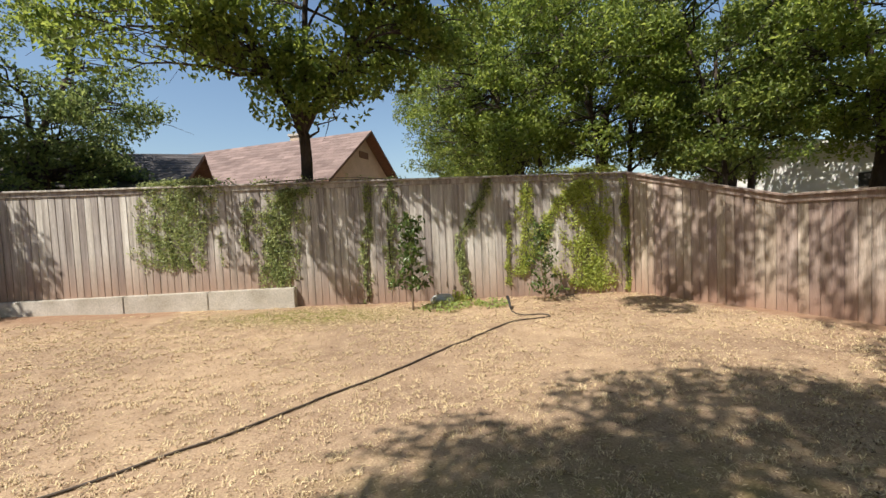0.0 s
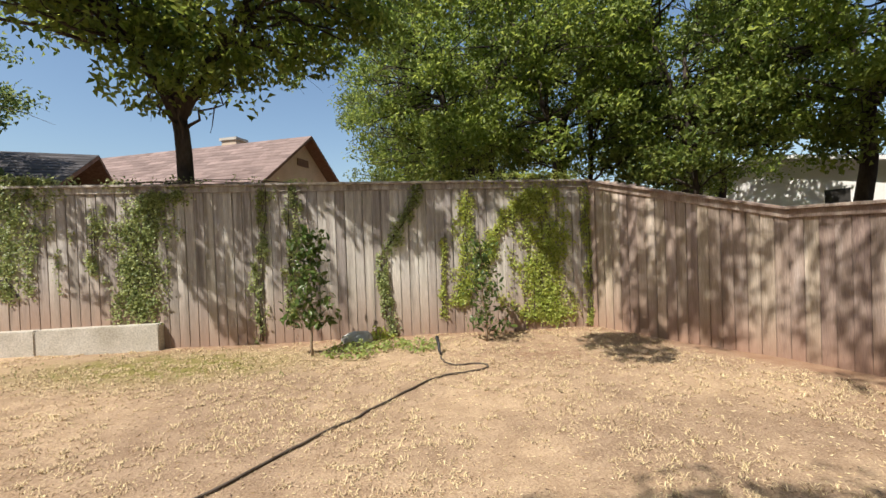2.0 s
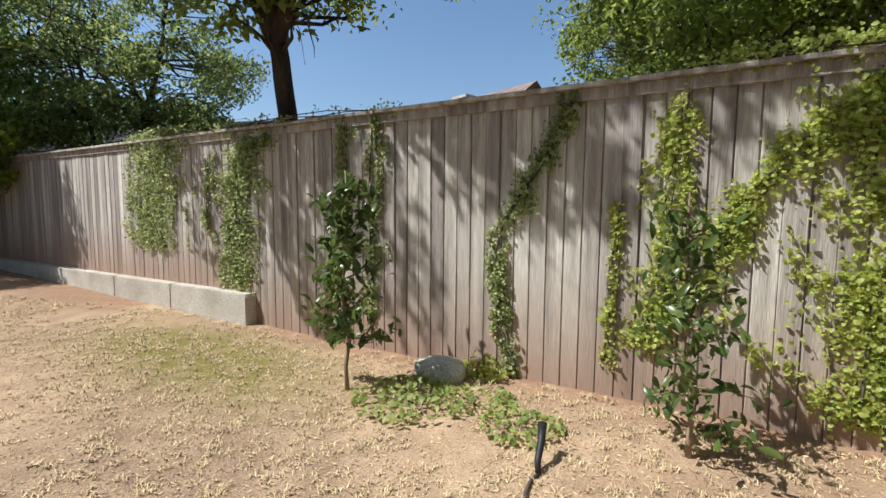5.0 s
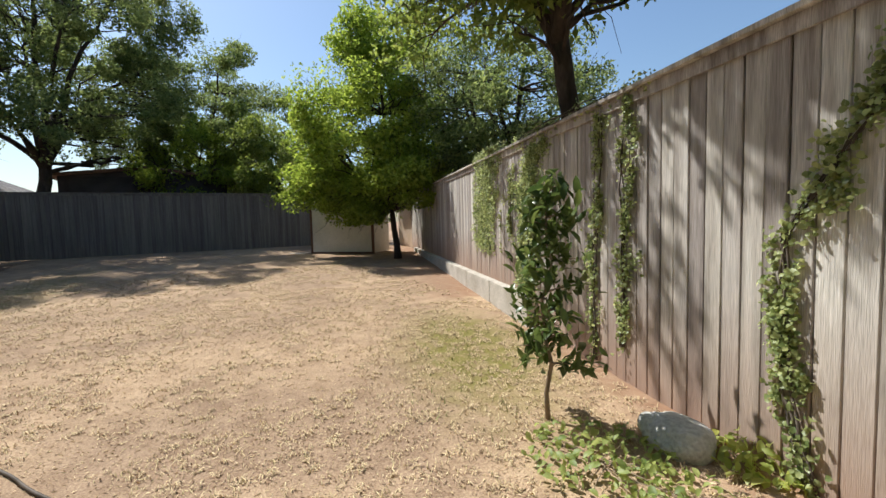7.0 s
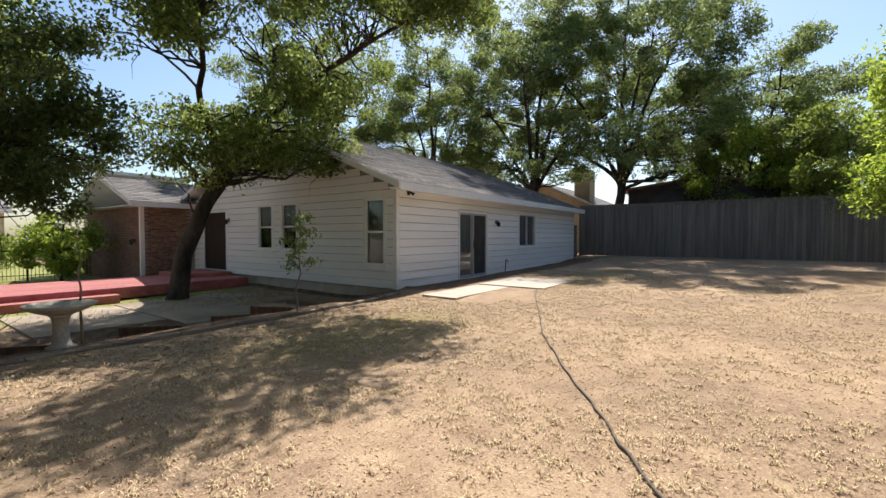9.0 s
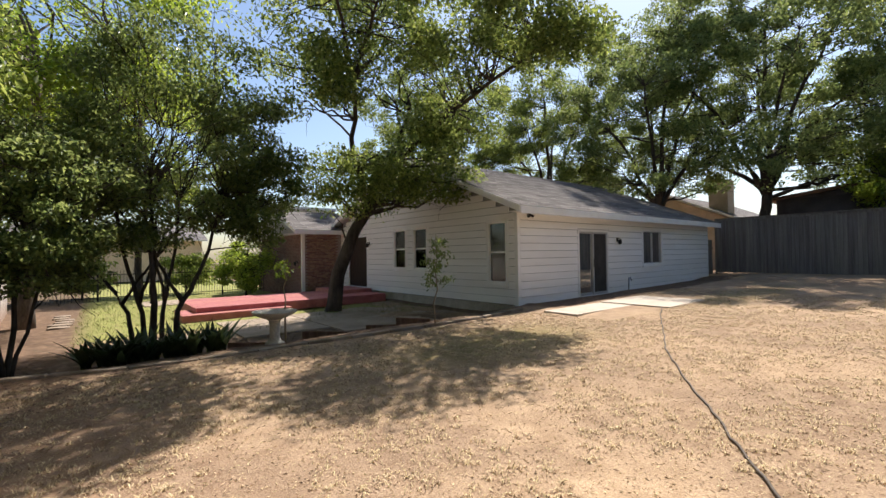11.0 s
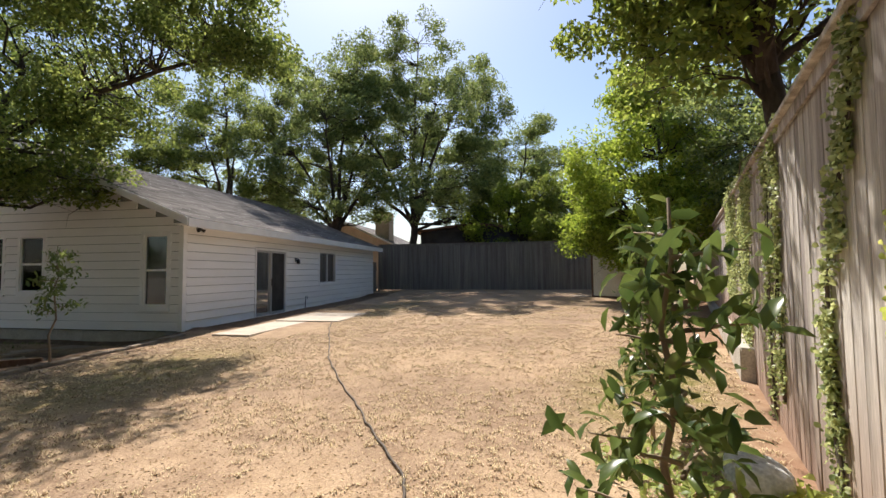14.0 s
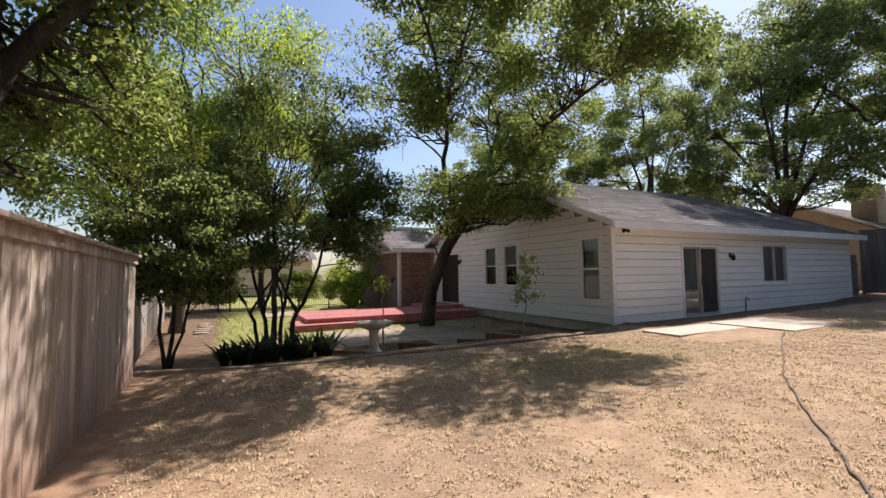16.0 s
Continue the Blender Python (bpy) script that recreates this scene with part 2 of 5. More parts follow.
def ground_material():
    """Bare tan soil with dry straw, reddish soil along the fences, dull green in patches, one of which also deepens the
    oak's shadow.
    """
    m = bpy.data.materials.new("dry_lawn_soil")
    m.use_nodes = True
    n, l = m.node_tree.nodes, m.node_tree.links
    b = n["Principled BSDF"]
    b.inputs["Roughness"].default_value = 1.0
    b.inputs["Specular IOR Level"].default_value = 0.1
    tc = n.new("ShaderNodeTexCoord")

    def noise_ramp(scale, lo, hi, a, c, detail=6, rough=0.6):
        x = n.new("ShaderNodeTexNoise")
        x.inputs["Scale"].default_value = scale
        x.inputs["Detail"].default_value = detail
        x.inputs["Roughness"].default_value = rough
        l.new(tc.outputs["Object"], x.inputs["Vector"])
        r = n.new("ShaderNodeValToRGB")
        r.color_ramp.elements[0].position, r.color_ramp.elements[1].position = lo, hi
        r.color_ramp.elements[0].color, r.color_ramp.elements[1].color = (*a, 1), (*c, 1)
        l.new(x.outputs["Fac"], r.inputs["Fac"])
        return x, r

    _, base = noise_ramp(0.5, 0.40, 0.60, (0.25, 0.168, 0.118), (0.46, 0.325, 0.213))
    fx, fleck = noise_ramp(70, 0.36, 0.68, (0.25, 0.165, 0.11), (0.68, 0.52, 0.345), 3, 0.6)
    _, lump = noise_ramp(3.5, 0.34, 0.62, (0.60, 0.55, 0.52), (1.1, 1.1, 1.1), 4, 0.55)
    mix = n.new("ShaderNodeMix")
    mix.data_type = "RGBA"
    mix.inputs["Factor"].default_value = 0.42
    l.new(base.outputs["Color"], mix.inputs["A"])
    l.new(fleck.outputs["Color"], mix.inputs["B"])
    mul = n.new("ShaderNodeMix")
    mul.data_type = "RGBA"
    mul.blend_type = "MULTIPLY"
    mul.inputs["Factor"].default_value = 0.5
    l.new(mix.outputs["Result"], mul.inputs["A"])
    l.new(lump.outputs["Color"], mul.inputs["B"])
    # reddish soil, and green patches with some painted oak shade, come as two vertex weights of the ground sheet
    last = mul.outputs["Result"]
    for weight, colour in (("red_soil", (0.28, 0.165, 0.105)), ("green_and_shade", (0.20, 0.175, 0.055)), ("lawn", (0.26, 0.27, 0.085)), ("mulch_bed", (0.15, 0.10, 0.07))):
        at = n.new("ShaderNodeAttribute")
        at.attribute_name = weight
        br = n.new("ShaderNodeTexNoise")
        br.inputs["Scale"].default_value = 5
        br.inputs["Detail"].default_value = 6
        l.new(tc.outputs["Object"], br.inputs["Vector"])
        sub = n.new("ShaderNodeMath")
        sub.operation = "MULTIPLY_ADD"
        sub.inputs[1].default_value = 2.2
        sub.inputs[2].default_value = -1.1
        l.new(br.outputs["Fac"], sub.inputs[0])
        ad = n.new("ShaderNodeMath")
        ad.operation = "ADD"
        l.new(at.outputs["Fac"], ad.inputs[0])
        l.new(sub.outputs[0], ad.inputs[1])
        mu = n.new("ShaderNodeMath")
        mu.operation = "MULTIPLY"
        mu.use_clamp = True
        l.new(ad.outputs[0], mu.inputs[0])
        l.new(at.outputs["Fac"], mu.inputs[1])
        cm = n.new("ShaderNodeMix")
        cm.data_type = "RGBA"
        l.new(mu.outputs[0], cm.inputs["Factor"])
        l.new(last, cm.inputs["A"])
        cm.inputs["B"].default_value = (*colour, 1)
        last = cm.outputs["Result"]
    l.new(last, b.inputs["Base Color"])
    bp = n.new("ShaderNodeBump")
    bp.inputs["Strength"].default_value = 0.4
    bp.inputs["Distance"].default_value = 0.03
    l.new(fx.outputs["Fac"], bp.inputs["Height"])
    l.new(bp.outputs["Normal"], b.inputs["Normal"])
    return m


SOIL = ground_material()


def glass_material():
    m = bpy.data.materials.new("window_glass")
    m.use_nodes = True
    n, l = m.node_tree.nodes, m.node_tree.links
    tr = n.new("ShaderNodeBsdfTransparent")
    tr.inputs["Color"].default_value = (0.75, 0.78, 0.78, 1)
    gl = n.new("ShaderNodeBsdfGlossy")
    gl.inputs["Roughness"].default_value = 0.03
    fr = n.new("ShaderNodeFresnel")
    fr.inputs["IOR"].default_value = 1.33
    mx = n.new("ShaderNodeMixShader")
    l.new(fr.outputs[0], mx.inputs[0])
    l.new(tr.outputs[0], mx.inputs[1])
    l.new(gl.outputs[0], mx.inputs[2])
    l.new(mx.outputs[0], n["Material Output"].inputs["Surface"])
    return m


GLASS = glass_material()


# ---- builders ----
def thing(name, at, label, category, group="", kind=""):
    ob = new(name)
    ob.empty_display_size = 0.2
    ob.location = at
    return tagged(ob, label, category, group, kind)


def hang(ob, parent):
    """Parents ob, keeping its place in the world."""
    ob.parent = parent
    if parent.type == "EMPTY" and parent.parent is None:
        ob.matrix_parent_inverse = Matrix.Translation(-parent.location)
    elif parent.parent is None:
        ob.matrix_parent_inverse = parent.matrix_basis.inverted()
    return ob


def part(name, bm, mat, parent=None, label="", smooth=False):
    me = bpy.data.meshes.new(name)
    bm.normal_update()
    bm.to_mesh(me)
    bm.free()
    me.materials.append(mat)
    if smooth:
        me.shade_smooth()
    ob = new(name, me)
    if parent:
        hang(ob, parent)
    return tagged(ob, label) if label else ob


def box(bm, x0, x1, y0, y1, z0, z1, m=None):
    """Adds a box between two corners; m turns and moves it."""
    v = [bm.verts.new(p) for p in ((x0, y0, z0), (x1, y0, z0), (x1, y1, z0), (x0, y1, z0), (x0, y0, z1), (x1, y0, z1), (x1, y1, z1), (x0, y1, z1))]
    for f in ((3, 2, 1, 0), (4, 5, 6, 7), (0, 1, 5, 4), (1, 2, 6, 5), (2, 3, 7, 6), (3, 0, 4, 7)):
        bm.faces.new([v[i] for i in f])
    if m:
        bmesh.ops.transform(bm, matrix=m, verts=v)
    return v


def boxed(x0, x1, y0, y1, z0, z1, m=None, bevel=0.0):
    bm = bmesh.new()
    box(bm, x0, x1, y0, y1, z0, z1, m)
    if bevel:
        bmesh.ops.bevel(bm, geom=bm.edges[:], offset=bevel, segments=2, affect="EDGES", profile=0.6)
    return bm


def tube(bm, points, radii, sides=8, closed=True):
    """Adds a tapered tube along points."""
    rings = []
    pts = [Vector(p) for p in points]
    for i, p in enumerate(pts):
        d = (pts[min(i + 1, len(pts) - 1)] - pts[max(i - 1, 0)]).normalized()
        a = d.cross(Vector((0, 0, 1)) if abs(d.z) < 0.9 else Vector((1, 0, 0))).normalized()
        c = d.cross(a)
        r = radii[i]
        rings.append([bm.verts.new(p + a * (r * math.cos(k * math.tau / sides)) + c * (r * math.sin(k * math.tau / sides))) for k in range(sides)])
    for r0, r1 in zip(rings, rings[1:]):
        for k in range(sides):
            bm.faces.new((r0[k], r0[(k + 1) % sides], r1[(k + 1) % sides], r1[k]))
    if closed:
        bm.faces.new(rings[0][::-1])
        bm.faces.new(rings[-1])


def lathe(profile, at, sides=28):
    bm = bmesh.new()
    rings = [[bm.verts.new((at[0] + r * math.cos(k * math.tau / sides), at[1] + r * math.sin(k * math.tau / sides), at[2] + z)) for k in range(sides)] for r, z in profile]
    for r0, r1 in zip(rings, rings[1:]):
        for k in range(sides):
            bm.faces.new((r0[k], r0[(k + 1) % sides], r1[(k + 1) % sides], r1[k]))
    bm.faces.new(rings[0][::-1])
    bm.faces.new(rings[-1])
    return bm


def poly_mesh(name, verts, faces_n, mat, parent=None, label="", kind=""):
    """A mesh of many loose pieces of faces_n: vertices (n, k, 3) and the face corners of one piece."""
    n, k, _ = verts.shape
    me = bpy.data.meshes.new(name)
    loops = np.concatenate([np.array(f) for f in faces_n])
    sizes = np.array([len(f) for f in faces_n])
    me.vertices.add(n * k)
    me.vertices.foreach_set("co", verts.reshape(-1).astype(np.float32))
    me.loops.add(n * len(loops))
    me.loops.foreach_set("vertex_index", (loops[None] + np.arange(n)[:, None] * k).reshape(-1).astype(np.int32))
    me.polygons.add(n * len(sizes))
    tot = np.tile(sizes, n)
    me.polygons.foreach_set("loop_start", np.concatenate([[0], np.cumsum(tot)[:-1]]).astype(np.int32))
    me.polygons.foreach_set("loop_total", tot.astype(np.int32))
    me.update(calc_edges=True)
    me.materials.append(mat)
    ob = new(name, me)
    if parent:
        hang(ob, parent)
    return tagged(ob, label, kind=kind)


RNG = np.random.default_rng(7)


def unit(v):
    return v / np.maximum(np.linalg.norm(v, axis=1, keepdims=True), 1e-6)


def leaf_verts(at, size, droop=0.35, wide=0.5, fold=0.22, up=None):
    """Folded leaves at points; up: the side that they face, else any."""
    n = len(at)
    way = unit(RNG.normal(size=(n, 3)) + np.array([0, 0, -droop]))
    face = unit(RNG.normal(size=(n, 3)) * 0.75 + (np.array([0, 0, 0.9]) if up is None else np.asarray(up) * 1.3))
    side = unit(np.cross(way, face))
    face = unit(np.cross(side, way))
    s = (size * RNG.uniform(0.6, 1.35, n))[:, None]
    base = at - way * s * 0.5
    tip = at + way * s * 0.5 - face * s * 0.12
    mid = at + way * s * 0.02
    left = mid + side * s * wide * 0.5 + face * s * fold
    right = mid - side * s * wide * 0.5 + face * s * fold
    return np.stack([base, left, tip, right], 1)


LEAF_FACES = ((0, 1, 2), (0, 2, 3))


def fine_leaf_verts(at, size, droop=1.0, wide=0.42, up=None):
    """Leaves with a midrib, rounded sides and a curved tip."""
    n = len(at)
    way = unit(RNG.normal(size=(n, 3)) * np.array([1, 1, 0.6]) + np.array([0, 0, -droop * 0.6]))
    face = unit(RNG.normal(size=(n, 3)) * 0.6 + (np.array([0, 0, 0.9]) if up is None else np.asarray(up) * 1.3))
    side = unit(np.cross(way, face))
    face = unit(np.cross(side, way))
    s = (size * RNG.uniform(0.6, 1.3, n))[:, None]
    w = s * wide * 0.5
    rib = [at + way * s * f - face * s * c for f, c in ((-0.5, 0.0), (-0.2, -0.04), (0.18, 0.0), (0.5, 0.14))]
    out = [rib[0], rib[1] + side * w * 0.85 + face * w * 0.35, rib[2] + side * w + face * w * 0.3, rib[3], rib[2] - side * w + face * w * 0.3, rib[1] - side * w * 0.85 + face * w * 0.35, rib[1], rib[2]]
    return np.stack(out, 1)


FINE_FACES = ((0, 1, 6), (1, 2, 7, 6), (2, 3, 7), (0, 6, 5), (6, 7, 4, 5), (7, 3, 4))


def bent(p0, p1, bend, n=6, rnd=None):
    """Points of a crooked line from p0 to p1."""
    rnd = rnd or random
    p0, p1 = Vector(p0), Vector(p1)
    d = (p1 - p0).length
    out = []
    for i in range(n + 1):
        f = i / n
        w = math.sin(f * math.pi) * bend * d
        out.append(p0.lerp(p1, f) + Vector((rnd.uniform(-1, 1), rnd.uniform(-1, 1), rnd.uniform(-0.4, 0.8))) * w * (0 if i in (0, n) else 1))
    return out


def tree(name, base, stems, crowns, clumps, leaves, size, leaf, bark, label, category="tree", seed=1, clump_r=0.55, twigs=2, flat=0.7, wide=0.5, droop=0.35):
    """stems: (list of points, first radius, last radius). crowns: (centre, radii, share). A limb goes from a stem to every clump of leaves."""
    rnd = random.Random(seed)
    gen = np.random.default_rng(seed)
    ob = thing(name, base, label, category)
    nodes = []
    for pts, r0, r1 in stems:
        bm = bmesh.new()
        fine = []
        for a, b in zip(pts, pts[1:]):
            fine += bent(a, b, 0.035, 4, rnd)[:-1]
        fine.append(Vector(pts[-1]))
        rad = [r0 + (r1 - r0) * (i / (len(fine) - 1)) ** 0.8 for i in range(len(fine))]
        rad[0] *= 1.3
        tube(bm, fine, rad, 10)
        part("trunk", bm, bark, ob, smooth=True)
        nodes += [(p, r) for p, r in list(zip(fine, rad))[max(1, len(fine) // 3):]]
    centres = []
    total = sum(c[2] for c in crowns)
    for c, r, share in crowns:
        for _ in range(max(1, round(clumps * share / total))):
            d = Vector(gen.normal(size=3)).normalized() * rnd.uniform(0.25, 1.0) ** 0.45
            centres.append(Vector((c[0] + d.x * r[0], c[1] + d.y * r[1], c[2] + d.z * r[2])))
    limbs = bmesh.new()
    for c in centres:
        p, r = min(nodes, key=lambda q: (q[0] - c).length + max(0.0, q[0].z - c.z) * 1.2 + rnd.uniform(0, 0.8))
        pts = bent(p, c, 0.10, 6, rnd)
        r = min(r * 0.55, 0.02 + 0.013 * (c - p).length)
        tube(limbs, pts, [max(0.006, r * (1 - 0.85 * i / 6)) for i in range(7)], 5, False)
        for _ in range(twigs):
            q = pts[rnd.randint(3, 6)]
            e = c + Vector(gen.normal(size=3)) * clump_r * 0.8
            tube(limbs, bent(q, e, 0.12, 3, rnd), [0.012, 0.009, 0.006, 0.003], 4, False)
    part("limb", limbs, bark, ob, smooth=True)
    cen = np.array(centres)
    weight = gen.uniform(0.25, 1.5, len(cen)) ** 1.25
    pick = gen.choice(len(cen), leaves, p=weight / weight.sum())
    off = gen.normal(size=(leaves, 3))
    off *= (gen.uniform(0.15, 1.0, leaves) ** 0.5 / np.linalg.norm(off, axis=1))[:, None]
    scale = gen.uniform(0.6, 1.35, (len(cen), 3)) * clump_r * np.array([1.15, 1.15, flat])
    at = cen[pick] + off * scale[pick]
    poly_mesh("crown", leaf_verts(at, size, droop, wide), LEAF_FACES, leaf, ob, kind="stuff")
    return ob


# ---- ground ----
def smooth01(v):
    v = min(1.0, max(0.0, v))
    return v * v * (3 - 2 * v)


def yard_z(x, y):
    """Ground height by the house plan's own coordinates."""
    z = 0.013 * max(0.0, 4 - max(x, -16.0))
    if x > -0.5:
        z -= 0.42 * smooth01((0.9 - y) / 2.6) * smooth01((x + 0.5) / 0.6)
    else:
        z -= 0.08 * smooth01((1.6 - y) / 1.4)
    if x < -11:
        z += 0.10 * smooth01((-11 - x) / 3)
    return z


# the house plan is laid out from its own corner, which stands here in the world
HOUSE_AT = Vector((0.49, -0.27, 0))


def ground_z(x, y):
    return yard_z(x - HOUSE_AT.x, y - HOUSE_AT.y)


CORNER = Vector((10.22, 8.33, 0))
ALONG = Vector((-0.943, 0.332, 0)).normalized()
OUT = Vector((-ALONG.y, ALONG.x, 0))
if OUT.y > 0:
    OUT = -OUT


def on_fence(s, z, out=0.0):
    """A place on the long fence: metres from the corner, height, metres out of its face."""
    return CORNER + ALONG * s + OUT * out + Vector((0, 0, z))


def axis_steps(lo, hi, step, far):
    inner = np.arange(lo, hi + step / 2, step)
    grow = [6, 14, 30, 60, 120, 260, far]
    return np.concatenate([[lo - g for g in grow[::-1]], inner, [hi + g for g in grow]])


def build_ground():
    xs, ys = axis_steps(-17.0, 12.5, 0.22, 900), axis_steps(-15.0, 15.0, 0.22, 900)
    nx, ny = len(xs), len(ys)
    co, red, green, lawn, bed = [], [], [], [], []
    for y in ys:
        for x in xs:
            rough = noise.noise(Vector((x * 0.7, y * 0.7, 0))) * 0.03 + noise.noise(Vector((x * 3, y * 3, 5))) * 0.008
            near = -17 <= x <= 12.5 and -15 <= y <= 15
            co.append((x, y, ground_z(x, y) + (rough if near else 0)))
            rel = Vector((x, y, 0)) - CORNER
            s, d = rel.dot(ALONG), rel.dot(OUT)
            side = abs(x - 10.7) if y < 8 else 9
            hx, hy = x - HOUSE_AT.x, y - HOUSE_AT.y
            red.append(0.85 * max(smooth01((0.75 - d) / 0.7) if 7 > s > -1 else 0, smooth01((1.1 - side) / 1.0), (0.75 * smooth01((3.4 - side) / 3.0) * smooth01((6.0 - y) / 2.0) if y < 6 else 0), smooth01((2.2 - d) / 2.0) if s > 9 else 0, 0.8 * smooth01((2 - math.hypot(x - 8.6, y - 7.5)) / 2)))
            # third patch: green tufts, and darker soil painted where the oak's shadow falls
            green.append(0.95 * max(smooth01(1.25 - math.hypot((s - 6.2) / 2.6, (d - 1.1) / 1.1)), smooth01(1 - math.hypot((x + 5) / 8, (y - 3.4) / 1.6)) * 0.7, smooth01(1.2 - math.hypot((x - 4.4) / 3.2, (y - 2.7) / 1.7)) * 0.8))
            lawn.append(0.95 * smooth01((-3.8 - hy) / 1.2) * (smooth01((9.9 - hx) / 0.6) if hy > -16 else 1) * smooth01((hx - 0.5) / 1))
            bed.append(0.95 * max(smooth01((1.0 - hy) / 0.3) * smooth01((hy + 3.2) / 0.5) * smooth01((hx - 0.8) / 0.6), smooth01((hx - 8.8) / 0.8) * smooth01((1.6 - hy) / 1.0), smooth01((1.6 - hy) / 0.25) * smooth01((0.4 - hx) / 0.3) * smooth01((hx + 13.8) / 0.5)))
    faces = [(j * nx + i, j * nx + i + 1, (j + 1) * nx + i + 1, (j + 1) * nx + i) for j in range(ny - 1) for i in range(nx - 1)]
    me = bpy.data.meshes.new("ground")
    me.from_pydata(co, [], faces)
    me.shade_smooth()
    for nm, vals in (("red_soil", red), ("green_and_shade", green), ("lawn", lawn), ("mulch_bed", bed)):
        a = me.attributes.new(nm, "FLOAT", "POINT")
        a.data.foreach_set("value", vals)
    me.materials.append(SOIL)
    return tagged(new("ground", me), "dry tan lawn of straw and bare soil", "ground", kind="structure")


build_ground()


# ---- fences ----
def board_mesh(name, mat, w=0.138, t=0.018):
    bm = boxed(-w / 2, w / 2, -t / 2, t / 2, 0, 1)
    long = [e for e in bm.edges if abs(e.verts[0].co.z - e.verts[1].co.z) > 0.5]
    bmesh.ops.bevel(bm, geom=long, offset=0.004, segments=1, affect="EDGES")
    me = bpy.data.meshes.new(name)
    bm.to_mesh(me)
    bm.free()
    me.materials.append(mat)
    return me


BOARD = board_mesh("board", FENCE_WOOD)
BOARD_SHADED = board_mesh("board_shaded", SHADE_WOOD)
BOARD_RED = board_mesh("board_red", RED_WOOD)


def fence(p0, p1, top, bottom, out, label, mesh=BOARD, mat=FENCE_WOOD, cap=True, pitch=0.143, seed=3):
    """A board fence from p0 to p1. top and bottom: heights by metres from p0; out: the side that shows boards."""
    rnd = random.Random(seed)
    p0, p1 = Vector((*p0, 0)), Vector((*p1, 0))
    d = (p1 - p0).normalized()
    n = Vector((*out, 0)).normalized()
    size = (p1 - p0).length
    ob = thing("wooden_fence", p0 + Vector((0, 0, bottom(0))), label, "fence")
    turn = math.atan2(d.y, d.x)
    back = Matrix.Translation(-ob.location)
    count = math.ceil(size / pitch)
    pitch = size / count
    for i in range(count):
        s = (i + 0.5) * pitch
        z0, z1 = bottom(s) - 0.02 + rnd.uniform(-0.01, 0.015), top(s) - 0.03
        b = new("board", mesh)
        at = p0 + d * s + n * rnd.uniform(-0.004, 0.004)
        b.parent = ob
        b.matrix_parent_inverse = back
        b.matrix_basis = Matrix.Translation((at.x, at.y, z0)) @ Matrix.Rotation(turn + rnd.uniform(-0.012, 0.012), 4, "Z") @ Matrix.Rotation(rnd.uniform(-0.003, 0.003), 4, "Y") @ Matrix.Diagonal((rnd.uniform(0.955, 0.995), 1, z1 - z0, 1))
    m0 = Matrix.Translation(p0) @ Matrix.Rotation(turn, 4, "Z")
    sign = 1 if (Vector((-d.y, d.x, 0)).dot(n) > 0) else -1
    steps = max(1, round(size / 2.4))
    for k in range(steps + 1):
        s = size * k / steps
        part("post", boxed(s - 0.045, s + 0.045, *sorted((-sign * 0.06, -sign * 0.15)), bottom(s) - 0.3, top(s) - 0.1, m0), mat, ob)
    for k in range(steps):
        s0, s1 = size * k / steps, size * (k + 1) / steps
        for f in (0.14, 0.5, 0.85):
            bm = bmesh.new()
            v = box(bm, s0, s1, *sorted((-sign * 0.017, -sign * 0.057)), 0, 0.085)
            for q in v:
                s = q.co.x
                q.co.z += bottom(s) + f * (top(s) - bottom(s))
                q.co = m0 @ q.co
            part("rail", bm, mat, ob)
        bm = bmesh.new()
        v = box(bm, s0, s1, *sorted((-sign * 0.0125, -sign * 0.0165)), 0, 1)
        for q in v:
            s = q.co.x
            q.co.z = bottom(s) if q.co.z < 0.5 else top(s) - 0.06
            q.co = m0 @ q.co
        part("backing_board", bm, mat, ob)
        if cap:
            j = rnd.uniform(-0.004, 0.004)
            for nm, y0, y1, z0, z1 in (("cap_board", sign * 0.075, -sign * 0.10, -0.03, 0.006), ("trim_board", sign * 0.012, sign * 0.034, -0.125, -0.032)):
                bm = bmesh.new()
                v = box(bm, s0 + 0.002, s1 - 0.002, *sorted((y0, y1)), z0, z1)
                bmesh.ops.bevel(bm, geom=bm.edges[:], offset=0.004, segments=1, affect="EDGES")
                for q in bm.verts:
                    q.co.z += top(q.co.x) + j
                    q.co = m0 @ q.co
                part(nm, bm, mat, ob)
    return ob


def main_top(s):
    return 2.45 + 0.012 * s


def main_bottom(s):
    return ground_z(*on_fence(s, 0).xy) if s < 6.8 else wall_top(s) - 0.02


def wall_top(s):
    return 0.42 - 0.008 * (s - 6.8)


END = on_fence(24.0, 0)
fence(CORNER.xy, END.xy, main_top, main_bottom, OUT.xy, "tall weathered cedar board fence with capped top and climbing vines", seed=11)
F2 = Vector((10.7, 5.66, 0))
FD = (F2 - CORNER).length
fence(CORNER.xy, F2.xy, lambda s: 2.45 - 0.70 * smooth01(s / FD * 0.96 + 0.02), lambda s: -0.03, (-1, -0.2), "board fence panel stepping down, capped, reddish weathered wood", BOARD_RED, RED_WOOD, seed=12)
SIDE_END = Vector((10.72, 0.73, 0))
fence(F2.xy, SIDE_END.xy, lambda s: 1.75 - 0.012 * s, lambda s: -0.04, (-1, 0.1), "shoulder-high capped board fence of weathered wood", BOARD_RED, RED_WOOD, seed=13)
fence((10.94, 0.63), (11.99, -13.77), lambda s: 1.58 - 0.03 * s, lambda s: -0.14 - 0.024 * s, (-1, 0), "lower weathered board fence beside the leafy bed", cap=False, seed=14)
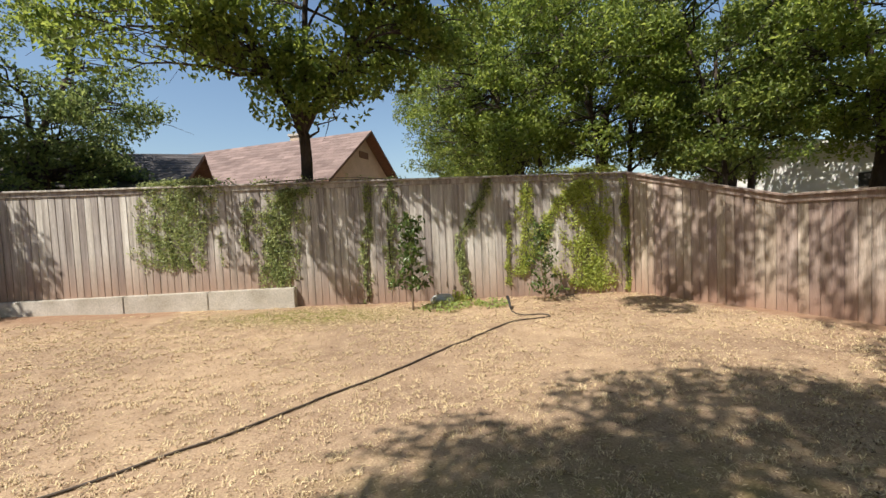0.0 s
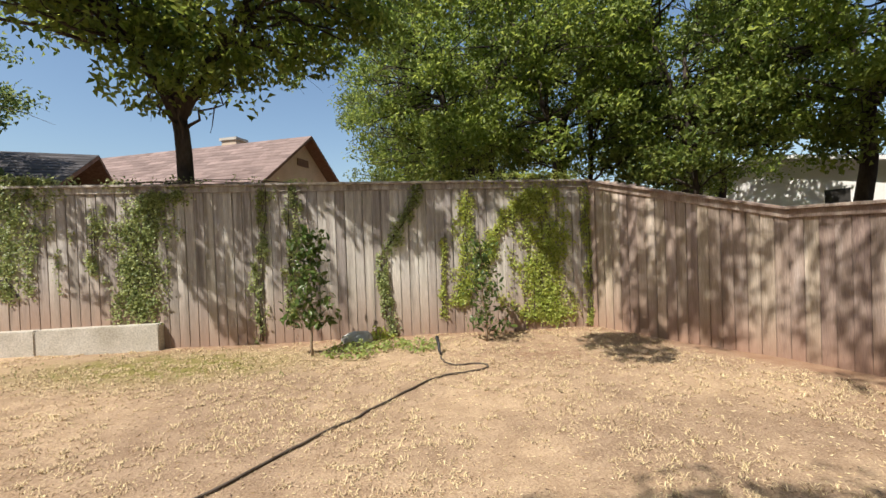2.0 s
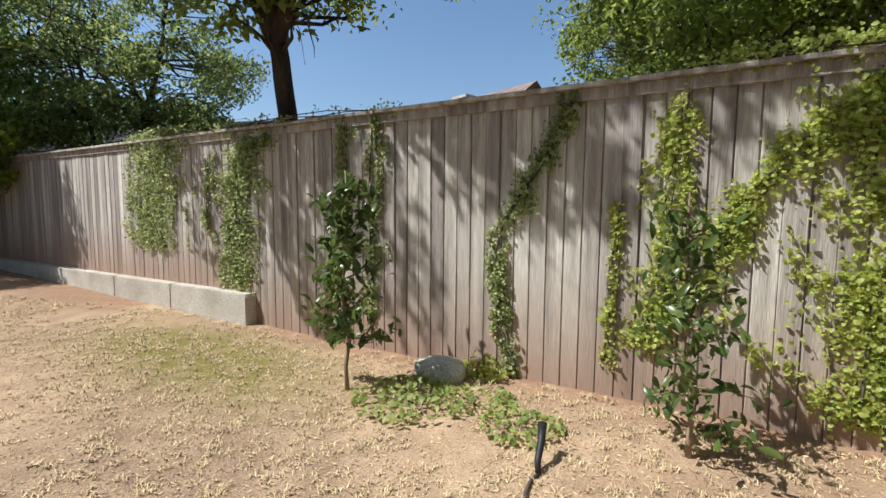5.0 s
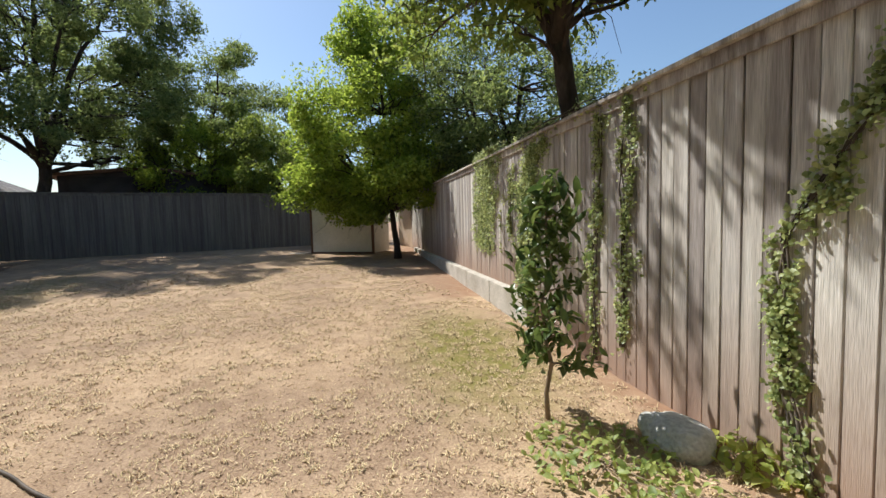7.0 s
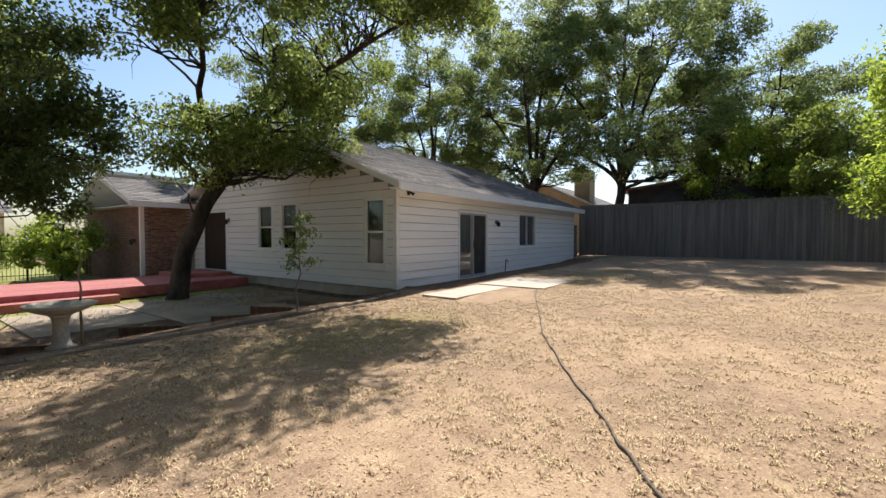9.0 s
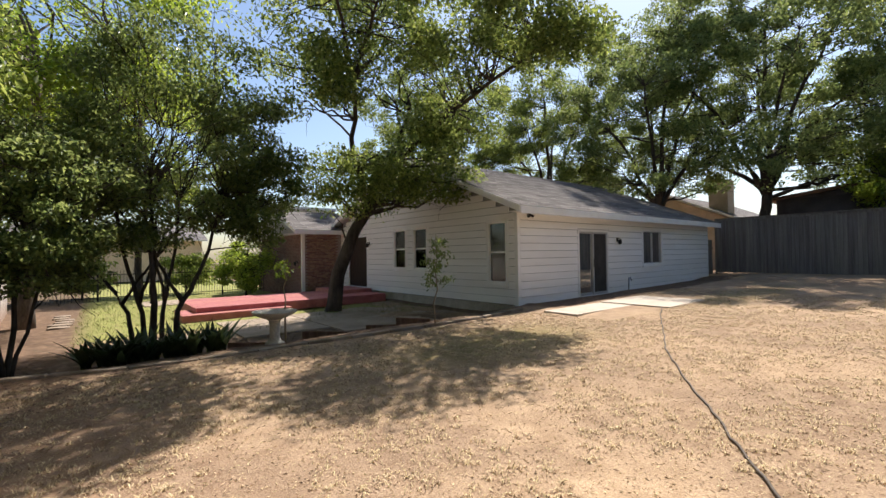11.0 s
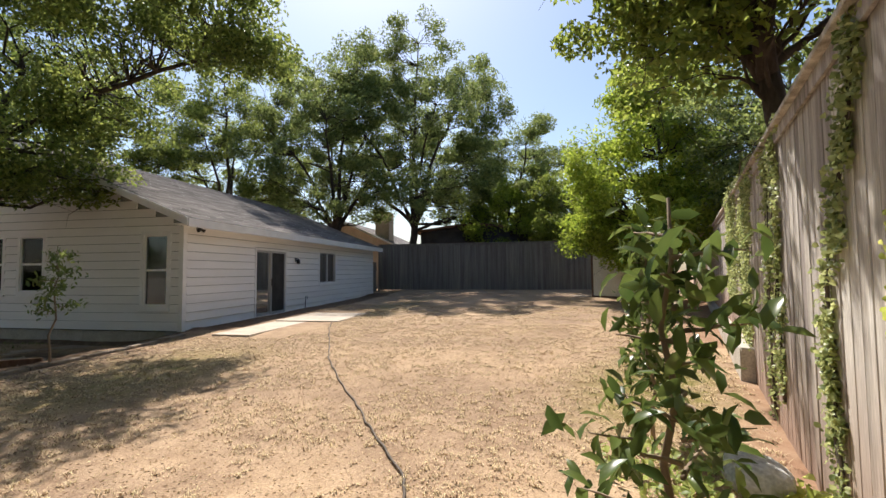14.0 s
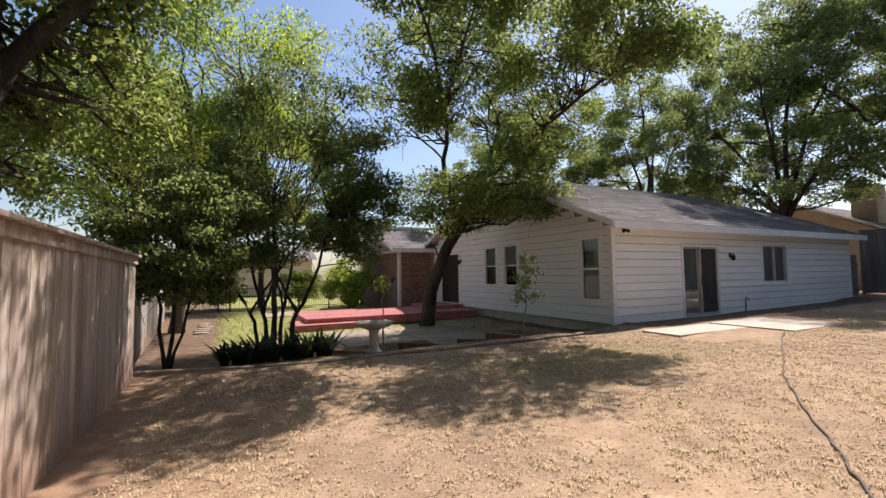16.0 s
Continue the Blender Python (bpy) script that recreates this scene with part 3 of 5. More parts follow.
fence((-14.51, 15.23), (-14.51, -0.47), lambda s: 3.0, lambda s: 0.36, (1, 0), "tall board fence with its shade put into the grey wood colour", BOARD_SHADED, SHADE_WOOD, seed=15)


def retaining_wall():
    ob = thing("retaining_wall", on_fence(6.8, 0, 0.1), "low cast concrete retaining wall under the board fence", "wall", kind="structure")
    cuts = (6.8, 8.55, 10.25, 13.2, 16.5, 20.0)
    for a, b in zip(cuts, cuts[1:]):
        bm = bmesh.new()
        pts = []
        for s in (a + 0.006, b - 0.006):
            for o in (-0.12, 0.16):
                for top in (False, True):
                    p = on_fence(s, wall_top(s) if top else ground_z(*on_fence(s, 0).xy) - 0.25, o)
                    pts.append(bm.verts.new(p))
        bmesh.ops.convex_hull(bm, input=bm.verts)
        bmesh.ops.bevel(bm, geom=bm.edges[:], offset=0.012, segments=2, affect="EDGES")
        part("concrete_block", bm, CONCRETE, ob)


retaining_wall()


# ---- vines on the fence ----
def vine(path, width, leaves, leaf, size, label, seed, name="climbing_vine"):
    """A vine up the fence: path of (metres along, height); width by place."""
    gen = np.random.default_rng(seed)
    rnd = random.Random(seed)
    ob = thing(name, on_fence(path[-1][0], path[-1][1], 0.04), label, "vine")
    for k in range(3):
        bm = bmesh.new()
        pts = [on_fence(s + rnd.uniform(-0.5, 0.5) * width * 0.5, z, 0.022) for s, z in path]
        fine = []
        for a, b in zip(pts, pts[1:]):
            fine += [p + OUT * max(0, 0.01 - (p - a).dot(OUT)) for p in bent(a, b, 0.04, 4, rnd)[:-1]]
        fine.append(pts[-1])
        tube(bm, fine, [0.004 + 0.006 * i / len(fine) for i in range(len(fine))], 5)
        part("stem", bm, BARK, ob, smooth=True)
    p = np.array(path)
    seg = np.hypot(*np.diff(p, axis=0).T)
    cum = np.concatenate([[0], np.cumsum(seg)])
    # leaves sit in bunches along the stem
    many = max(8, leaves // 26)
    bunch, aside = gen.uniform(0, cum[-1], many), gen.normal(0, 0.33, many) * width
    k = gen.choice(many, leaves, p=(lambda q: q / q.sum())(gen.uniform(0.2, 1.5, many)))
    d = np.clip(bunch[k] + gen.normal(0, 0.05, leaves), 0, cum[-1])
    s, z = np.interp(d, cum, p[:, 0]) + aside[k] + gen.normal(0, min(0.045, width * 0.16), leaves), np.interp(d, cum, p[:, 1]) + gen.normal(0, 0.05, leaves)
    o = np.abs(gen.normal(0, 0.024, leaves)) + 0.02
    at = np.array(CORNER)[None] + np.outer(s, ALONG) + np.outer(o, OUT)
    at[:, 2] = z
    poly_mesh("leaves", fine_leaf_verts(at, size, 0.9, 0.8, up=np.array(OUT) * 0.8 + np.array([0, 0, 0.4])), FINE_FACES, leaf, ob, kind="stuff")
    return ob


vine(((2.84, 2.40), (2.94, 2.05), (3.24, 1.6), (3.40, 1.35), (3.45, 1.0), (3.40, 0.5), (3.26, 0.02)), 0.16, 1844, LEAF_IVY, 0.035, "single ivy vine bending up a grey board fence", 21)
vine(((5.21, 2.46), (5.30, 1.44), (5.38, 0.86), (5.34, 0.05)), 0.17, 1107, LEAF_IVY, 0.035, "thin ivy vine hanging down the board fence", 22)
vine(((4.82, 2.46), (4.84, 1.42), (4.9, 0.3)), 0.16, 1107, LEAF_IVY, 0.035, "narrow ivy vine on the board fence", 23)
vine(((6.6, 2.4), (6.95, 2.2), (7.1, 1.5), (7.15, 0.9), (7.15, 0.45)), 0.55, 6324, LEAF_IVY, 0.035, "thick dark ivy clump on the fence above the concrete", 24)
vine(((8.9, 2.62), (9.1, 2.2), (9.2, 1.7), (9.1, 0.9)), 1.15, 6851, LEAF_IVY, 0.035, "pale ivy spilling over the fence top", 25)
vine(((8.2, 2.6), (9.8, 2.58)), 0.3, 2372, LEAF_IVY, 0.035, "vine running along the fence cap", 26)
vine(((7.75, 2.2), (7.72, 1.9), (7.75, 1.2)), 0.2, 527, LEAF_IVY, 0.035, "sparse dry vine on the fence boards", 27)
vine(((0.95, 2.30), (0.8, 1.6), (0.82, 0.9), (0.8, 0.15)), 0.75, 7642, LEAF_YELLOW, 0.035, "broad mass of yellow-green vine covering the fence corner", 28)
vine(((0.80, 2.35), (1.1, 2.1), (1.36, 1.92), (1.72, 1.38), (2.05, 0.75), (2.25, 0.5)), 0.24, 2898, LEAF_YELLOW, 0.035, "arching yellow-green vine on the fence", 29)
vine(((2.03, 2.36), (2.09, 1.67), (2.12, 0.94), (2.2, 0.6)), 0.22, 1370, LEAF_YELLOW, 0.035, "yellow-green vine climbing the fence", 30)
vine(((2.46, 1.5), (2.49, 0.3)), 0.12, 448, LEAF_YELLOW, 0.035, "short sparse vine on the fence", 31)
vine(((0.06, 2.36), (0.05, 1.24), (-0.0, 0.1)), 0.2, 1370, LEAF_YELLOW, 0.035, "yellow-green vine in the fence corner", 32)
vine(((0.2, 2.5), (2.0, 2.5)), 0.35, 1476, LEAF_YELLOW, 0.035, "yellow-green vine trailing along the fence cap", 33)
vine(((4.6, 2.5), (7.6, 2.56)), 0.3, 632, LEAF_IVY, 0.035, "thin ivy trailing along the fence cap", 34)


# ---- house ----
HX, HY, HW, RIDGE_Y, EAVE, SLOPE = -13.4, -11.2, 0.14, -5.6, 2.62, 0.41
WALL_TOP = 2.55


def rect_pieces(a0, a1, z0, z1, holes):
    """What is left of one strip after its openings, as (from, to, low, high)."""
    spans = [(a0, a1)]
    cuts = sorted((h[0], h[1]) for h in holes if h[2] < z1 - 0.004 and h[3] > z0 + 0.004)
    for h0, h1 in cuts:
        nxt = []
        for s0, s1 in spans:
            if h1 <= s0 or h0 >= s1:
                nxt.append((s0, s1))
            else:
                if h0 > s0:
                    nxt.append((s0, h0))
                if h1 < s1:
                    nxt.append((h1, s1))
        spans = nxt
    return [s for s in spans if s[1] - s[0] > 0.02]


def lap(m, a0, a1, z0, z1, wall, deep=0.045):
    """One lapped siding board: thick at its lower edge."""
    bm = bmesh.new()
    v = [bm.verts.new(p) for p in ((a0, 0, z0), (a1, 0, z0), (a1, deep, z0), (a0, deep, z0), (a0, 0, z1), (a1, 0, z1), (a1, 0.012, z1), (a0, 0.012, z1))]
    for f in ((3, 2, 1, 0), (4, 5, 6, 7), (0, 1, 5, 4), (1, 2, 6, 5), (2, 3, 7, 6), (3, 0, 4, 7)):
        bm.faces.new([v[i] for i in f])
    bmesh.ops.transform(bm, matrix=m, verts=bm.verts)
    bmesh.ops.recalc_face_normals(bm, faces=bm.faces)
    part("siding_board", bm, SIDING, wall)


def opening_window(house, m, a0, a1, z0, z1, panes, sash="h", back=CURTAIN, name="window"):
    """A window in the wall plane of m: outer casing, frame, panes, and behind the glass a panel that stands in for the
    dim room.
    """
    bm = bmesh.new()
    for b in ((a0 - 0.09, a0, z0 - 0.09, z1 + 0.09), (a1, a1 + 0.09, z0 - 0.09, z1 + 0.09), (a0, a1, z1, z1 + 0.09), (a0, a1, z0 - 0.09, z0)):
        box(bm, b[0], b[1], -0.02, 0.036, b[2], b[3])
    bmesh.ops.transform(bm, matrix=m, verts=bm.verts)
    win = part(name, bm, TRIM, house)
    fr = bmesh.new()
    w = 0.035
    for b in ((a0, a0 + w, z0, z1), (a1 - w, a1, z0, z1), (a0 + w, a1 - w, z1 - w, z1), (a0 + w, a1 - w, z0, z0 + w)):
        box(fr, b[0], b[1], -0.05, 0.012, b[2], b[3])
    if sash == "h":
        zm = (z0 + z1) / 2
        box(fr, a0 + w, a1 - w, -0.05, 0.008, zm - 0.025, zm + 0.025)
    else:
        am = (a0 + a1) / 2
        box(fr, am - 0.025, am + 0.025, -0.05, 0.008, z0 + w, z1 - w)
    bmesh.ops.transform(fr, matrix=m, verts=fr.verts)
    part("window_frame", fr, METAL_GREY if sash == "v" else TRIM, win)
    sill = boxed(a0 - 0.11, a1 + 0.11, 0.0, 0.07, z0 - 0.125, z0 - 0.092, m)
    part("window_sill", sill, TRIM, win)
    if sash == "h":
        rects = ((a0 + w, a1 - w, z0 + w, (z0 + z1) / 2 - 0.025), (a0 + w, a1 - w, (z0 + z1) / 2 + 0.025, z1 - w))
    else:
        rects = ((a0 + w, (a0 + a1) / 2 - 0.025, z0 + w, z1 - w), ((a0 + a1) / 2 + 0.025, a1 - w, z0 + w, z1 - w))
    for r in rects:
        g = part("pane", boxed(r[0], r[1], -0.03, -0.024, r[2], r[3], m), GLASS, win)
        g.visible_shadow = False
    part("dim_backing", boxed(a0, a1, -0.14, -0.12, z0, z1, m), back, win)
    return win


def gable_roof(house, x0, x1, y0, y1, ridge_y, z_eave, slope, mat, thick=0.12, along_x=True, row=0.15):
    """Both slopes of a roof as overlapping shingle courses on a deck."""
    for side, ye in ((1, y1), (-1, y0)):
        bm = bmesh.new()
        run = abs(ye - ridge_y)
        zr = z_eave + slope * run
        n = max(2, int(run / row))
        for i in range(n):
            ya, yb = ye + (ridge_y - ye) * i / n, ye + (ridge_y - ye) * (i + 1) / n
            za, zb = z_eave + (zr - z_eave) * i / n, z_eave + (zr - z_eave) * (i + 1) / n
            pos = x0
            k = 0
            while pos < x1 - 0.01:
                step = min(x1, pos + (0.9 if (k or i % 2) else 0.45))
                q = [(pos + 0.003, ya, za), (step - 0.003, ya, za), (step - 0.003, ya, za + 0.016), (pos + 0.003, ya, za + 0.016), (pos + 0.003, yb, zb + 0.003), (step - 0.003, yb, zb + 0.003)]
                if not along_x:
                    q = [(b, a, c) for a, b, c in q]
                v = [bm.verts.new(p) for p in q]
                bm.faces.new((v[0], v[1], v[2], v[3]))
                bm.faces.new((v[3], v[2], v[5], v[4]))
                pos = step
                k += 1
        bmesh.ops.recalc_face_normals(bm, faces=bm.faces)
        part("shingles", bm, mat, house)
        deck = bmesh.new()
        prof = [(ye, z_eave - thick), (ridge_y, zr - thick), (ridge_y, zr - 0.004), (ye, z_eave - 0.004)]
        rings = []
        for x in (x0, x1):
            rings.append([deck.verts.new((x, a, b) if along_x else (a, x, b)) for a, b in prof])
        for k in range(4):
            deck.faces.new((rings[0][k], rings[0][(k + 1) % 4], rings[1][(k + 1) % 4], rings[1][k]))
        deck.faces.new(rings[0][::-1])
        deck.faces.new(rings[1])
        bmesh.ops.recalc_face_normals(deck, faces=deck.faces)
        part("roof_deck", deck, TRIM if mat is SHINGLE else SHED_WOOD, house)


def build_house():
    house = thing("house", (-6.7, -5.6, 0), "single-storey white lap-sided house with grey shingle gable roof", "house")
    ROW = 0.215
    # long wall under the eave, seen from +y: a runs from the corner to the far end
    m_e = Matrix.Translation((0, 0, 0)) @ Matrix.Rotation(radians(180), 4, "Z") @ Matrix.Diagonal((1, -1, 1, 1))
    slide, win = (2.9, 4.55, 0.03, 2.10), (7.1, 8.6, 0.97, 2.2)
    holes_e = (slide, win)
    m_g = Matrix.Rotation(radians(-90), 4, "Z")
    wins_g = ((0.42, 1.10, 0.60, 2.34), (4.18, 4.92, 0.94, 2.38), (5.5, 6.25, 0.94, 2.38))
    door_g = (8.45, 10.1, 0.1, 2.25)
    holes_g = (*wins_g, door_g)
    for m, length, holes, gable in ((m_e, -HX, holes_e, False), (m_g, -HY, holes_g, True)):
        top = WALL_TOP
        bm = bmesh.new()
        # sheathing behind the boards, cut round the openings
        zs = sorted({0.0, top, *[h[2] for h in holes], *[h[3] for h in holes]})
        for z0, z1 in zip(zs, zs[1:]):
            for a0, a1 in rect_pieces(0.0, length, z0, z1, holes):
                box(bm, a0, a1, -HW, -0.001, z0, z1)
        if gable:
            half = -RIDGE_Y
            pts = [(0.0, top), (length, top), (length, EAVE), (half, EAVE + SLOPE * (half + 0.45) - 0.16), (0.0, EAVE)]
            ring = [[bm.verts.new((a, y, z)) for a, z in pts] for y in (-HW, -0.001)]
            bm.faces.new(ring[0])
            bm.faces.new(ring[1][::-1])
        bmesh.ops.transform(bm, matrix=m, verts=bm.verts)
        bmesh.ops.recalc_face_normals(bm, faces=bm.faces)
        wall = part("wall", bm, LAP_SHADOW, house)
        z = 0.0
        while z < (5.2 if gable else top - 0.02):
            z1 = min(z + ROW - 0.013, 9 if gable else top)
            a0, a1 = 0.09, length
            if gable and z1 > EAVE:
                k = (z1 - EAVE + 0.14) / SLOPE
                a0, a1 = max(0.09, k - 0.45), min(length, -2 * RIDGE_Y - k + 0.45)
            if a1 - a0 > 0.15:
                for s0, s1 in rect_pieces(a0, a1, z, z + ROW, [(h[0] - 0.09, h[1] + 0.09, h[2] - 0.09, h[3] + 0.09) for h in holes]):
                    lap(m, s0, s1, z, z1, wall)
            for h in holes:
                low, high = h[2] - 0.09, h[3] + 0.09
                if z < high < z1 - 0.01:
                    lap(m, h[0] - 0.09, h[1] + 0.09, high, z1, wall, 0.03)
                if z + 0.01 < low < z + ROW:
                    lap(m, h[0] - 0.09, h[1] + 0.09, z, min(low, z1), wall)
            z += ROW
        part("corner_board", boxed(-0.03, 0.09, -0.0, 0.032, -0.02, top, m), TRIM, wall)
    # the walls out of sight
    bm = bmesh.new()
    box(bm, HX, HX + HW, HY, -HW, 0, WALL_TOP)
    box(bm, HX + HW, -HW, HY, HY + HW, 0, WALL_TOP)
    part("back_wall", bm, SIDING, house)
    part("ceiling_boards", boxed(HX + HW, -HW, HY + HW, -HW, WALL_TOP - 0.05, WALL_TOP - 0.01), INSIDE, house)
    part("floor_slab", boxed(HX + HW, -HW, HY + HW, -HW, -0.04, 0.0), INSIDE, house)
    bm = bmesh.new()
    box(bm, HX + 0.02, -0.03, HY + 0.02, -0.03, -0.75, -0.04)
    part("foundation", bm, CONCRETE, house)
    gable_roof(house, HX - 0.35, 0.38, HY - 0.45, 0.45, RIDGE_Y, EAVE + 0.08, SLOPE, SHINGLE)
    part("fascia", boxed(HX - 0.35, 0.38, 0.452, 0.475, EAVE - 0.13, EAVE + 0.075), TRIM, house)
    part("soffit", boxed(HX - 0.35, 0.36, 0.0, 0.44, EAVE - 0.07, EAVE - 0.045), TRIM, house)
    for sgn, ye in ((1, 0.45), (-1, HY - 0.45)):
        bm = bmesh.new()
        zr = EAVE + 0.08 + SLOPE * (0.45 - RIDGE_Y)
        ring = [[bm.verts.new((x, y, z)) for y, z in ((ye, EAVE - 0.10), (RIDGE_Y, zr - 0.18), (RIDGE_Y, zr - 0.01), (ye, EAVE + 0.07))] for x in (0.382, 0.405)]
        for k in range(4):
            bm.faces.new((ring[0][k], ring[0][(k + 1) % 4], ring[1][(k + 1) % 4], ring[1][k]))
        bm.faces.new(ring[0][::-1])
        bm.faces.new(ring[1])
        bmesh.ops.recalc_face_normals(bm, faces=bm.faces)
        part("rake_board", bm, TRIM, house)
    # windows and doors
    for h in wins_g:
        opening_window(house, m_g, *h, 2, "h", SCREEN_AND_DIM)
    opening_window(house, m_e, *win, 2, "v", SCREEN_AND_DIM)
    # sliding door
    a0, a1, z0, z1 = slide
    bm = bmesh.new()
    for b in ((a0 - 0.07, a0, 0.0, z1 + 0.07), (a1, a1 + 0.07, 0.0, z1 + 0.07), (a0, a1, z1, z1 + 0.07), (a0, a1, 0.0, z0)):
        box(bm, b[0], b[1], -0.05, 0.036, b[2], b[3], m_e)
    bmesh.ops.recalc_face_normals(bm, faces=bm.faces)
    sd = part("sliding_door", bm, TRIM, house)
    am = (a0 + a1) / 2
    for p0, p1, y in ((a0, am + 0.03, -0.045), (am - 0.03, a1, 0.0)):
        bm = bmesh.new()
        for b in ((p0, p0 + 0.06, z0, z1), (p1 - 0.06, p1, z0, z1), (p0 + 0.06, p1 - 0.06, z1 - 0.06, z1), (p0 + 0.06, p1 - 0.06, z0, z0 + 0.09)):
            box(bm, b[0], b[1], y - 0.015, y + 0.015, b[2], b[3], m_e)
        bmesh.ops.recalc_face_normals(bm, faces=bm.faces)
        part("door_panel", bm, METAL_GREY, sd)
        if y < -0.01:
            g = part("pane", boxed(p0 + 0.06, p1 - 0.06, y - 0.004, y + 0.004, z0 + 0.09, z1 - 0.06, m_e), GLASS, sd)
            g.visible_shadow = False
        else:
            part("screen", boxed(p0 + 0.06, p1 - 0.06, y - 0.003, y + 0.003, z0 + 0.09, z1 - 0.06, m_e), SCREEN_AND_DIM, sd, "dark insect screen")
    part("curtain", boxed(a0, a1, -0.13, -0.11, z0, z1, m_e), CURTAIN, sd)
    part("door_pull", boxed(am - 0.01, am + 0.02, 0.017, 0.05, 0.95, 1.2, m_e, 0.004), METAL_DARK, sd)
    # back door on the deck
    a0, a1, z0, z1 = door_g
    bm = bmesh.new()
    for b in ((a0 - 0.09, a0, 0.0, z1 + 0.09), (a1, a1 + 0.09, 0.0, z1 + 0.09), (a0, a1, z1, z1 + 0.09), (a0, a1, 0.0, z0)):
        box(bm, b[0], b[1], -0.06, 0.036, b[2], b[3], m_g)
    bmesh.ops.recalc_face_normals(bm, faces=bm.faces)
    bd = part("back_door", bm, TRIM, house)
    bm = boxed(a0, a1, -0.06, -0.02, z0, z1, m_g)
    leafd = part("door_leaf", bm, DOOR_BROWN, bd, "dark brown screened door")
    for k in range(2):
        part("panel_moulding", boxed(a0 + 0.14, a1 - 0.14, -0.02, -0.008, z0 + 0.15 + k * 0.98, z0 + 0.98 + k * 0.98, m_g, 0.004), DOOR_BROWN, bd)
    part("door_knob", lathe(((0.02, 0), (0.03, 0.02), (0.025, 0.05)), (0.0, -a0 - 0.1, 1.0), 10), METAL_DARK, bd)
    return house


build_house()


def wall_lamp(at, facing, label):
    ob = thing("wall_lamp", at, label, "lamp")
    m = Matrix.Translation(at) @ Matrix.Rotation(facing, 4, "Z")
    part("back_plate", boxed(-0.05, 0.05, 0.0, 0.02, -0.07, 0.07, m, 0.004), METAL_DARK, ob)
    bm = bmesh.new()
    tube(bm, [m @ Vector(p) for p in ((0, 0.02, 0.03), (0, 0.08, 0.06), (0, 0.11, 0.03))], [0.01] * 3, 6)
    part("arm", bm, METAL_DARK, ob)
    bm = lathe(((0.03, 0.02), (0.055, 0.0), (0.06, -0.12), (0.03, -0.16)), m @ Vector((0, 0.11, 0)), 12)
    part("shade", bm, METAL_DARK, ob, smooth=True)


wall_lamp((-5.2, 0.03, 1.85), 0.0, "small dark wall lamp beside the sliding door")
wall_lamp((0.03, -8.2, 1.95), radians(-90), "small dark wall lamp beside the back door")


def flood_light():
    ob = thing("flood_light", (-0.35, 0.1, 2.52), "twin-head outdoor floodlight under the eave", "lamp")
    part("junction_box", boxed(-0.41, -0.29, 0.05, 0.15, 2.535, 2.575, None, 0.004), TRIM, ob)
    for dx in (-0.07, 0.07):
        bm = bmesh.new()
        tube(bm, [(-0.35 + dx * 0.4, 0.1, 2.54), (-0.35 + dx, 0.15, 2.49), (-0.35 + dx * 1.4, 0.21, 2.45)], [0.018, 0.03, 0.05], 10)
        part("lamp_head", bm, METAL_DARK, ob, smooth=True)


flood_light()


def spigot():
    ob = thing("garden_tap", (-5.9, 0.05, 0.45), "garden tap on the house wall with short pipe", "tap")
    bm = bmesh.new()
    tube(bm, [(-5.9, 0.03, -0.08), (-5.9, 0.06, 0.3), (-5.9, 0.06, 0.48), (-5.9, 0.14, 0.46), (-5.9, 0.16, 0.38)], [0.014] * 5, 8)
    part("pipe", bm, METAL_DARK, ob, smooth=True)
    part("handle", lathe(((0.035, 0.0), (0.035, 0.012)), (-5.9, 0.10, 0.5), 10), METAL_DARK, ob)


spigot()


